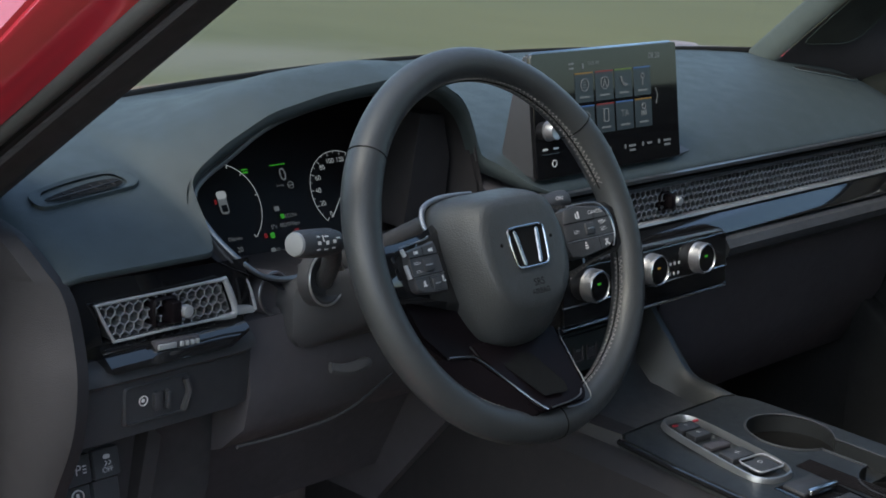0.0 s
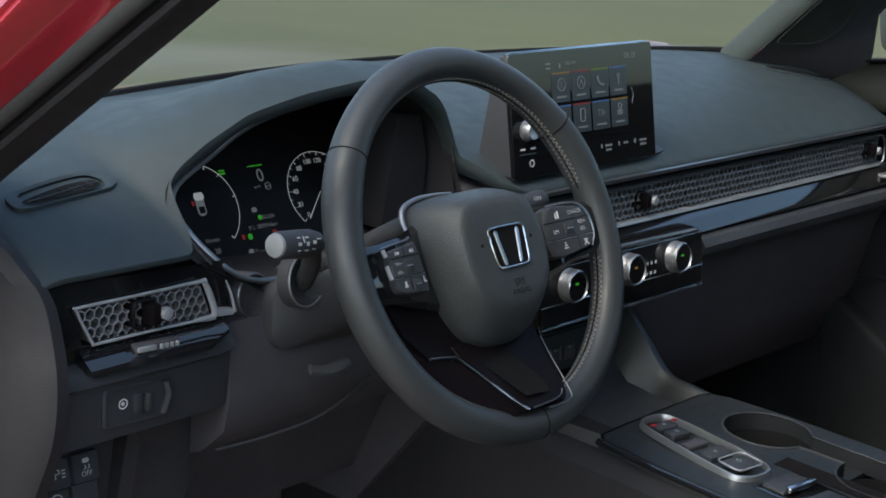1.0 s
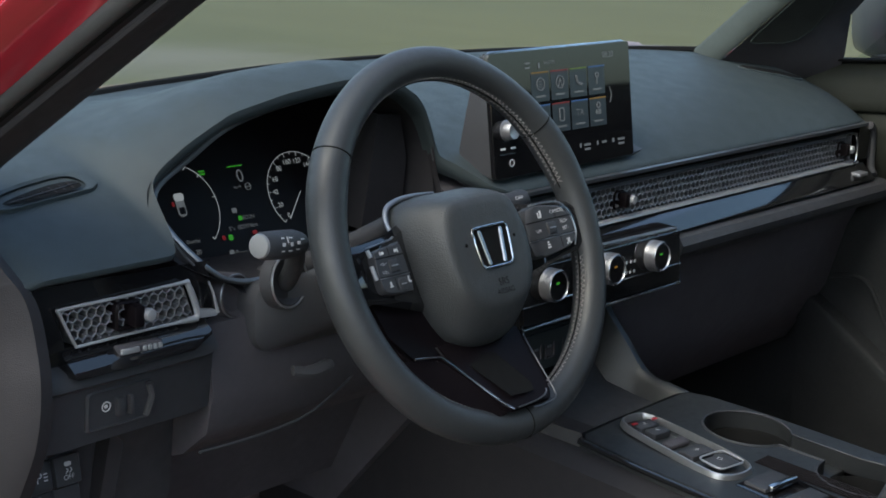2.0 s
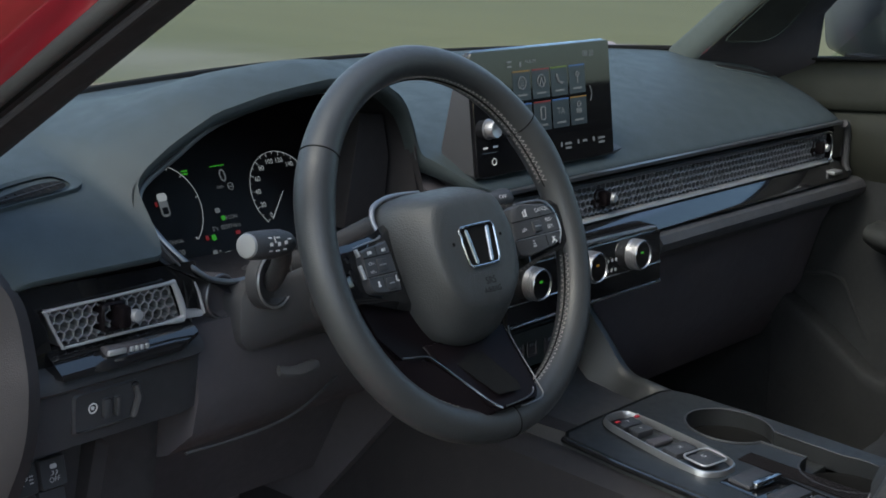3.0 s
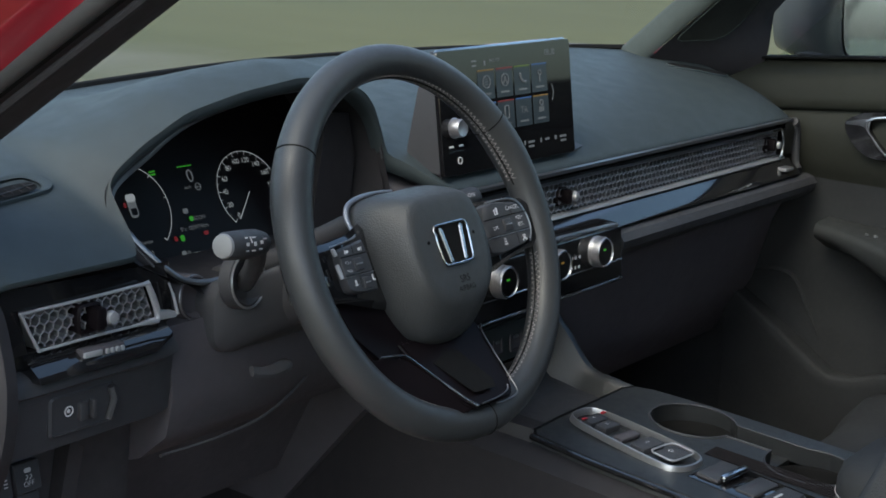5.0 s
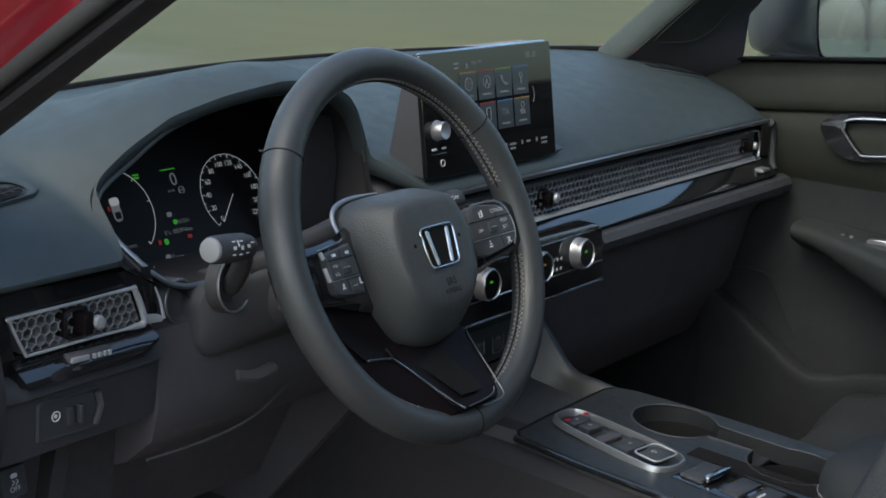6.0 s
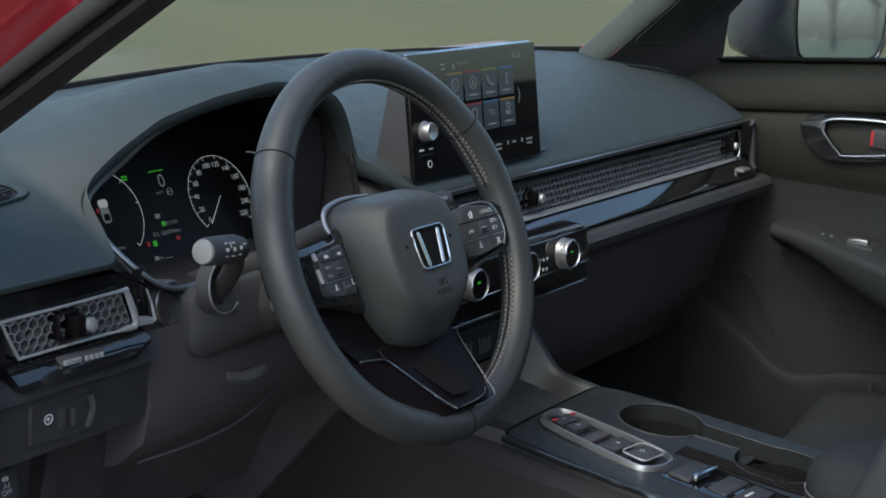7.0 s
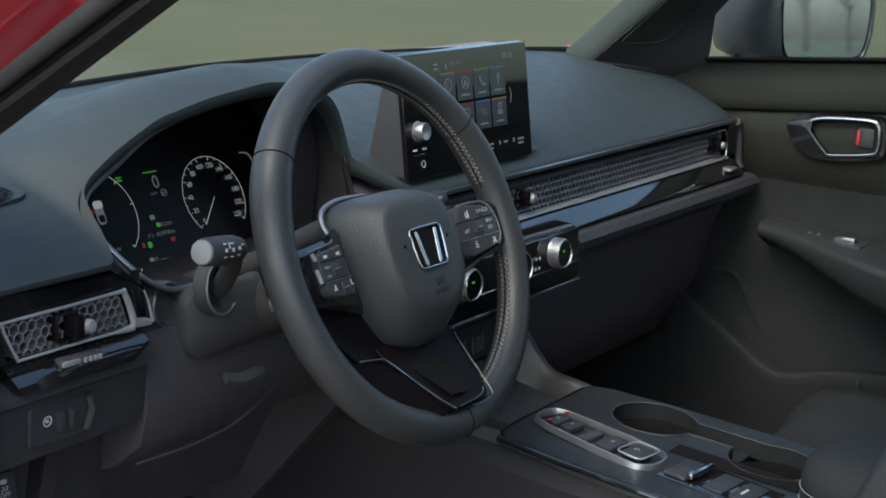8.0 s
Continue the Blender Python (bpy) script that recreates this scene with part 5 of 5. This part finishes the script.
for ltr, y, w, h in (("P", .060, .030, .018), ("R", .040, .026, .017), ("N", -.020, .036, .022)):
    bm = B()
    fbox(bm, -w / 2, w / 2, y - h / 2, y + h / 2, -.007, .002, .002, m=SEL)
    gb = part("gear_button", bm, M_HARD, sel, "black gear button")
    text("gear_letter", ltr, .007, SEL @ pose(0, y, .0023, 0, 0, 25), M_WHITE, gb)
bm = B()
fbox(bm, -.016, .016, .004, .018, -.006, .0, .002, m=SEL)
part("gear_gap", bm, M_DARK, sel)
bm = B()
dl = [SEL @ V(x, y - .056, .0045) for x, y in rrect(.040, .034, .007, 4)]
tube(bm, dl, .0011, 8, True)
part("drive_ring", bm, M_SATIN, sel, "bright ring round the drive button")
bm = B()
fbox(bm, -.017, .017, -.070, -.042, -.002, .0048, .004, m=SEL)
gb = part("gear_button", bm, M_HARD, sel, "black drive button")
text("gear_letter", "D", .0085, SEL @ pose(0, -.054, .0052, 0, 0, 25), M_WHITE, gb)
for x in (-.0155, .016):
    bm = B()
    fbox(bm, x - .0035, x + .0035, .060, .064, .003, .0045, .0005, m=SEL)
    part("park_mark", bm, M_REDMARK, sel, "red mark beside park")
# switches behind the selector
SW = Matrix.Translation((.299, -.180, .6075)) @ pose(0, 0, 0, 3, 0, -6)
bm = B()
fbox(bm, -.034, .034, -.085, .036, -.01, .0015, .003, m=SW)
swp = part("switch_plate", bm, M_GLOSS, con, "gloss black switch plate")
bm = B()
fbox(bm, -.027, .024, .002, .030, .0, .006, .003, m=SW)
dmk = part("drive_mode_switch", bm, M_HARD, swp, "drive mode switch with silver lever")
bm = B()
fbox(bm, -.024, .022, -.004, .003, .004, .011, .002, m=SW)
part("mode_lever", bm, M_CHROME, dmk)
text("mode_print", "DRIVE MODE", .0052, SW @ pose(-.001, .020, .0063), M_DARK, dmk)
for y in (-.028, -.058):
    bm = B()
    fbox(bm, -.024, .024, y - .012, y + .012, .0, .004, .002, m=SW)
    b_ = part("console_button", bm, M_HARD, swp)
    bm = B()
    plate(bm, SW @ pose(-.004, y + .003, .0041), .016, .003, .0006, .0003)
    part("button_mark", bm, M_WHITE if y < -.05 else M_DARK, b_)
for k in range(7):
    x = .343 + .0042 * k
    bm = B()
    tube(bm, [(x - .004, -.125, con_z(-.125) + .0006), (x - .008, -.30, con_z(-.30) + .0006), (x - .01, -.45, con_z(-.45) + .0006)], .0011, 6)
    part("rib", bm, M_PIANO, con)
# armrest box
arm = thing("armrest_box", (.37, -.45, .55), "black leather centre armrest with light double stitching", "armrest")
def arm_loop(g, z):
    """Outline of the armrest, grown by g: a box with a well rounded front."""
    return [V(.372 + x, -.425 + y, z + .010) for x, y in rrect(.150 + 2 * g, .300 + 2 * g, .052 + g, 10)]


bm = B()
loft(bm, [arm_loop(g, z) for g, z in ((-.010, .540), (-.002, .56), (0, .585), (.001, .597), (-.0015, .6005), (.001, .604), (.001, .620), (-.003, .634), (-.012, .643), (-.025, .647), (-.044, .649))])
part("armrest_pad", bm, M_SEAT, arm, smooth=60)
for z in (.594, .607):
    bm = B()
    lp = arm_loop(.0018, z)
    lp = [p for p in lp if p.y > -.45]
    dense = smooth_line(lp, 5)
    run, acc = [], 0.0
    for p, q in zip(dense, dense[1:]):
        acc += (q - p).length
        run.append((acc, q))
    step = .0046
    for k in range(int(acc / step)):
        pa = min(run, key=lambda r: abs(r[0] - k * step))[1]
        pb = min(run, key=lambda r: abs(r[0] - k * step - .003))[1]
        if (pa - pb).length > .0008:
            tube(bm, [pa, pb], .0006, 5)
    tagged(part("armrest_stitching", bm, M_STITCH, arm, "light double stitching"), kind="stuff")


# ---- seats ----
def seat(x0, name_label, low=0.0):
    s = thing("front_seat", (x0, -.4, .3), name_label, "car seat", "front seats")
    bm = B()
    rows = []
    for y, zt in ((-.03, .46), (-.042, .51), (-.07, .545), (-.13, .558), (-.25, .548), (-.5, .53), (-.56, .52)):
        zt -= low
        rows.append([V(x0 + u * .265, y + .0, z) for u, z in ((-.98, .36), (-1, zt - .02), (-.93, zt + .012), (-.75, zt + .016), (-.55, zt - .004), (0, zt - .010), (.55, zt - .004), (.75, zt + .016), (.93, zt + .012), (1, zt - .02), (.98, .36))])
    loft(bm, rows)
    part("seat_cushion", bm, M_SEAT, s, smooth=70)
    bm = B()
    rows = []
    for k, z in enumerate(np.linspace(.46, 1.10, 10)):
        w = (.25, .262, .268, .27, .27, .265, .258, .245, .225, .19)[k]
        yc = -.517 - .24 * (z - .46)
        fw = (.06, .08, .09, .10, .10, .10, .09, .08, .06, .04)[k]
        rows.append([V(x0 + u * w, yc + d, z) for u, d in ((-.92, -.05), (-1, .02), (-.95, fw), (-.80, fw + .012), (-.58, .035), (0, .02), (.58, .035), (.80, fw + .012), (.95, fw), (1, .02), (.92, -.05), (0, -.08))])
    loft(bm, rows)
    part("seat_back", bm, M_SEAT, s, smooth=70)
    bm = B()
    fbox(bm, x0 - .12, x0 + .12, -.79, -.71, 1.13, 1.31, .03, 4)
    part("headrest", bm, M_SEAT, s)
    bm = B()
    tube(bm, [(x0 - .06, -.72, 1.08), (x0 - .06, -.745, 1.16)], .006, 8)
    tube(bm, [(x0 + .06, -.72, 1.08), (x0 + .06, -.745, 1.16)], .006, 8)
    part("headrest_post", bm, M_CHROME, s)
    bm = B()
    fbox(bm, x0 - .23, x0 + .23, -.55, -.03, .255, .42, .02)
    part("seat_base", bm, M_DARK, s)


seat(0.0, "black cloth driver's seat with raised side bolsters")
seat(.74, "black cloth passenger seat beside the console", .055)
rs = thing("rear_bench", (.37, -1.6, .3), "dark cloth rear bench seat", "car seat")
bm = B()
fbox(bm, -.30, 1.04, -1.75, -1.25, .26, .55, .05, 3)
fbox(bm, -.30, 1.04, -2.0, -1.75, .40, 1.10, .06, 3)
part("bench", bm, M_SEAT, rs)

# ---- passenger door ----
door = thing("passenger_door", (1.12, -.2, .3), "closed passenger door with black trim and satin handle", "car door")
YS = np.linspace(.60, -.86, 30)
bm = B()
rows = []
for y in np.linspace(.40, -.86, 26):
    rows.append([V(x, y, z - .10 * (y - .2)) for x, z in ((1.175, .948), (1.150, .946), (1.132, .940), (1.114, .928), (1.109, .923), (1.104, .912), (1.102, .890), (1.101, .876), (1.106, .872), (1.112, .870))])
grid(bm, rows)
part("door_top_trim", bm, M_DOOR, door, "soft upper door trim", smooth=60)
bm = B()
rows = []
for y in YS:
    rows.append([V(x, y, z) for x, z in ((1.112, .870 - .1 * (y - .2)), (1.104, .863 - .1 * (y - .2)), (1.100, .84 - .06 * (y - .2)), (1.103, .805), (1.112, .785), (1.116, .775))])
grid(bm, rows)
part("door_mid_trim", bm, M_DOOR, door, "olive-black middle trim band", smooth=60)
bm = B()
rows = []
for y in YS:
    rows.append([V(1.116, y, .775), V(1.122, y, .75), V(1.122, y, .70), V(1.120, y, .64), V(1.125, y, .60), V(1.128, y, .52), V(1.118, y, .40), V(1.11, y, .26)])
grid(bm, rows)
part("door_panel", bm, M_SEAT, door, "black lower door panel with armrest", smooth=60)
bm = B()
lip_p = smooth_line([(1.085, .235, .592), (1.08, .179, .560), (1.08, .111, .517), (1.08, .058, .484), (1.08, .014, .481), (1.08, -.132, .511), (1.08, -.8, .56)], 6)
grid(bm, [[V(1.128, q.y, q.z - .004) for q in lip_p], [q + V(.010, 0, .001) for q in lip_p], [q + V(.003, 0, .0005) for q in lip_p], [q + V(0, -.001, -.005) for q in lip_p], [q + V(.003, 0, -.020) for q in lip_p], [q + V(.016, 0, -.11) for q in lip_p], [V(1.11, q.y, .26) for q in lip_p]])
part("door_pocket", bm, M_SEAT, door, "moulded door pocket with a rounded lip", smooth=70)
bm = B()
tube(bm, smooth_line([(1.121, .320, .567), (1.121, .227, .602), (1.121, .169, .618), (1.121, .134, .610), (1.122, .105, .560), (1.124, .082, .519)], 6), [.0008 + .0040 * math.sin(math.pi * i / 30) for i in range(31)], 8)
part("kick_panel_edge", bm, M_SEAT, door)
# handle
bm = B()
m = Matrix.Translation((1.094, -.018, .8575)) @ pose(0, 0, 0, 0, 0, -90) @ FACE
def handle_loop(pts):
    return smooth_line([V(x, y, 0) for x, y in pts], 5, True)


OUTER = handle_loop([(-.086, .010), (-.066, .026), (-.030, .034), (.045, .037), (.066, .028), (.070, -.015), (.052, -.028), (-.015, -.038), (-.050, -.034), (-.074, -.015)])
INNER = handle_loop([(-.046, .0200), (-.019, .0265), (.041, .0300), (.056, .0235), (.060, .0030), (.058, -.0145), (.047, -.0205), (-.010, -.0290), (-.022, -.0245), (-.038, -.0080), (-.050, .0080)])
grid(bm, [[m @ V(q.x, q.y, -.008) for q in OUTER], [m @ V(q.x * .98, q.y * .97, .003) for q in OUTER], [m @ V(q.x, q.y, .002) for q in INNER], [m @ V(q.x * .93, q.y * .9, -.010) for q in INNER]], True)
hd = part("handle_surround", bm, M_GLOSS, door, "gloss black handle surround")
bm = B()
tube(bm, [m @ V(q.x, q.y, .003) for q in INNER], .0034, 10, True, flat=.8)
part("handle_ring", bm, M_CHROME, hd, "satin chrome ring of the handle")
bm = B()
loft(bm, [[m @ V(*q) for q in r] for r in (((-.083, .011, .002), (-.083, .013, .004), (-.082, .009, .004)), ((-.060, .010, .002), (-.060, .019, .005), (-.060, .010, .005)), ((-.046, .004, .002), (-.044, .021, .005), (-.046, .006, .005)))])
part("handle_tip", bm, M_CHROME, hd, "bright tapering tip")
bm = B()
bm.faces.new([bm.verts.new(m @ V(q.x * .97, q.y * .95, -.009)) for q in INNER])
part("handle_recess", bm, M_DOOR, hd)
bm = B()
fbox(bm, .024, .050, -.012, .018, -.008, -.001, .004, m=m)
lv = part("door_lever", bm, M_HARD, hd, "black release lever")
bm = B()
fbox(bm, .024, .029, -.008, .014, -.001, .0005, .001, m=m)
part("lock_mark", bm, M_REDMARK, lv, "red unlocked mark")
bm = B()
rows = []
for k in np.linspace(0, 1, 16):
    y = .085 - .55 * k
    xi = 1.062 - .115 * sstep(0, .55, k) ** .8 - .02 * k
    z = .716 - .030 * k
    th = .012 + .040 * sstep(0, .5, k)
    rows.append([V(x, yy, zz) for x, yy, zz in ((1.118, y, z + .002), (xi + .012, y, z), (xi + .003, y, z - .004), (xi, y, z - .012), (xi + .002, y, z - .012 - th * .7), (xi + .012, y, z - .014 - th), (1.118, y, z - .03 - th * 1.4))])
loft(bm, rows)
part("door_armrest", bm, M_ARM, door, "dark padded door armrest", smooth=50)
bm = B()
fbox(bm, 1.035, 1.085, -.085, -.018, .7040, .7100, .002)
wp = part("window_switch_plate", bm, M_HARD, door, "black window switch plate")
bm = B()
loft(bm, [[V(x, y, z) for x, y in ((1.050, -.040), (1.066, -.040), (1.068, -.070), (1.052, -.070))] for z in (.708, .715)] + [[V(x, y, .717) for x, y in ((1.052, -.055), (1.064, -.055), (1.066, -.069), (1.054, -.069))]])
part("window_switch", bm, M_SILVER, wp, "grey window switch")
for y in (-.012, .002):
    bm = B()
    lathe(bm, [(.003, 0), (.003, .003), (.001, .004)], Matrix.Translation((1.062, y, .7110)), 12)
    part("lock_button", bm, M_RING, door, "small round lock button")
bm = B()
lathe(bm, [(.004, 0), (.004, .012), (.001, .014)], Matrix.Translation((1.055, -.10, .492)), 10)
part("pocket_stud", bm, M_SILVER, door)
# outer skin, pillar, speaker, glass
bm = B()
fbox(bm, 1.165, 1.185, -.86, .5, .25, .938, .005)
part("door_skin", bm, M_RED, door)
bm = B()
fbox(bm, 1.128, 1.165, -.86, .40, .946, .950, .002)
for q in bm.verts:
    q.co.z -= .10 * (q.co.y - .2)
part("window_seal", bm, M_SEAM, door, "black window seal")
bm = B()
q = [(1.158, .215, .946), (1.150, -.80, 1.046), (1.02, -.88, 1.36), (1.02, -.25, 1.36)]
slab(bm, q, (.004, 0, 0))
pg = part("door_glass", bm, M_GLASS, door, "clear side window")
pg.visible_shadow = False
psp = thing("pillar_trim_panel", (1.05, .3, .95), "grey cloth windscreen pillar trim with speaker", "pillar trim", kind="structure")
PR = V(-.055, -.24, .20)
KS = np.linspace(-.40, 2.1, 18)


def pil_front(k):
    """The windscreen edge of the pillar."""
    return V(.995, .405, .948) + PR * k


def pil_mid(k):
    """The line where the cloth strip meets the dark panel."""
    return V(.985, .353, .935) + PR * k


def pil_rear(k):
    """The rear edge rises upright at first and then follows the pillar."""
    a = V(lerp(k, (-.12, 0, .34, .5), (1.136, 1.133, 1.133, 1.124)), lerp(k, (-.12, 0, .34, .5), (.23, .221, .217, .185)), lerp(k, (-.12, 0, .34, .5), (.925, .946, 1.016, 1.050)))
    return a + PR * max(k - .5, 0)


def sail(k, w, h=0.0):
    """A point of the dark panel, h above it."""
    p = pil_mid(k).lerp(pil_rear(k), w)
    return p + V(-.62, -.74, .25) * (h + .006 * math.sin(math.pi * w))


bm = B()
grid(bm, [[pil_front(k) + V(.030, .004, 0), pil_front(k), pil_front(k).lerp(pil_mid(k), .12) + V(-.003, -.002, .001), pil_front(k).lerp(pil_mid(k), .5) + V(-.006, -.004, .002), pil_front(k).lerp(pil_mid(k), .9) + V(-.004, -.003, .001), pil_mid(k) + V(.001, .001, 0), pil_mid(k) + V(.02, .02, 0)] for k in KS])
part("pillar_cover", bm, M_PTRIM, psp, "grey cloth pillar strip", smooth=60)
bm = B()
grid(bm, [[sail(k, w) for w in np.linspace(0, 1, 9)] + [pil_rear(k) + V(.012, .012, 0), pil_rear(k) + V(.03, .05, 0)] for k in KS])
part("sail_panel", bm, M_PILLAR, psp, "dark panel between pillar and window", smooth=60)
bm = B()
tube(bm, [pil_rear(k) for k in KS], .005, 8)
part("window_frame", bm, M_SEAM, psp, "black window frame edge")
spk_l = smooth_line([V(k, w, 0) for k, w in ((.185, .075), (.160, .26), (.158, .45), (.226, .575), (.356, .65), (.481, .59), (.600, .45), (.66, .06), (.521, .046), (.338, .055))], 4, True)
bm = B()
tube(bm, [sail(p.x, p.y, .004) for p in spk_l], .0012, 6, True)
part("speaker_edge", bm, M_PTRIM, psp, "raised edge of the speaker cover")
bm = B()
loft(bm, [[sail(.38 + (p.x - .38) * k, .34 + (p.y - .34) * k, h) for p in spk_l] for k, h in ((1, -.003), (.99, .004), (.93, .0052), (.5, .0056))])
part("speaker_cover", bm, M_SPEAKER, psp, "dark cloth speaker cover")
# passenger demister outlet
dv2 = thing("demister_vent", (.97, .25, .92), "small demister outlet at the passenger side of the dash", "air vent")
bm = B()
lq = smooth_line([on_pad(x, y, .001) for x, y in ((.975, .300), (.985, .312), (1.02, .286), (1.050, .256), (1.045, .244), (1.01, .270))], 4, True)
tube(bm, lq, .0014, 8, True)
part("outlet_rim", bm, M_PAD, dv2)
# black face again in place of the outlet's shaded opening
bm = B()
bm.faces.new([bm.verts.new(p + V(0, 0, .0012)) for p in lq])
part("outlet_shade", bm, M_SEAM, dv2)

# ---- door mirror ----
mir = thing("door_mirror", (1.28, .12, .9), "grey door mirror with reflecting glass", "door mirror")
MN, MT = V(-.55, -.835, .055).normalized(), V(.835, -.55, 0).normalized()
UPV = MN.cross(MT).normalized() if MN.cross(MT).z > 0 else MT.cross(MN).normalized()
MC = V(1.2575, .083, 1.003)
ms = [(-.088, .060), (-.094, .030), (-.088, -.030), (-.072, -.050), (-.03, -.054), (.06, -.050), (.085, -.034), (.094, .01), (.090, .05), (.05, .066), (-.05, .070)]
mlp = smooth_line([V(a * .9, b, 0) for a, b in ms], 5, True)
bm = B()
bm.faces.new([bm.verts.new(MC + MT * p.x * .97 + UPV * p.y * .97 + MN * .002) for p in mlp])
part("mirror_pane", bm, M_MIRROR, mir, "mirror glass")
bm = B()
rows = []
for k, d, sh in ((1.0, -.001, 0), (1.04, .004, 0), (1.12, .0, 0), (1.17, -.02, -.004), (1.18, -.06, -.012), (1.12, -.11, -.022), (.95, -.15, -.035), (.6, -.175, -.045), (.2, -.185, -.05)):
    rows.append([MC + MT * (p.x * k + sh) + UPV * (p.y * k) + MN * d for p in mlp])
vs = grid(bm, rows, True)
bm.faces.new(vs[-1])
part("mirror_shell", bm, M_MIRBODY, mir, "grey mirror shell", smooth=60)
bm = B()
loft(bm, [[V(x, y + q * .03, z) for q, z in ((-1, .93), (1, .93), (1, .955), (-1, .955))] for x, y in ((1.16, .16), (1.22, .15), (1.27, .14))])
part("mirror_arm", bm, M_DARK, mir)
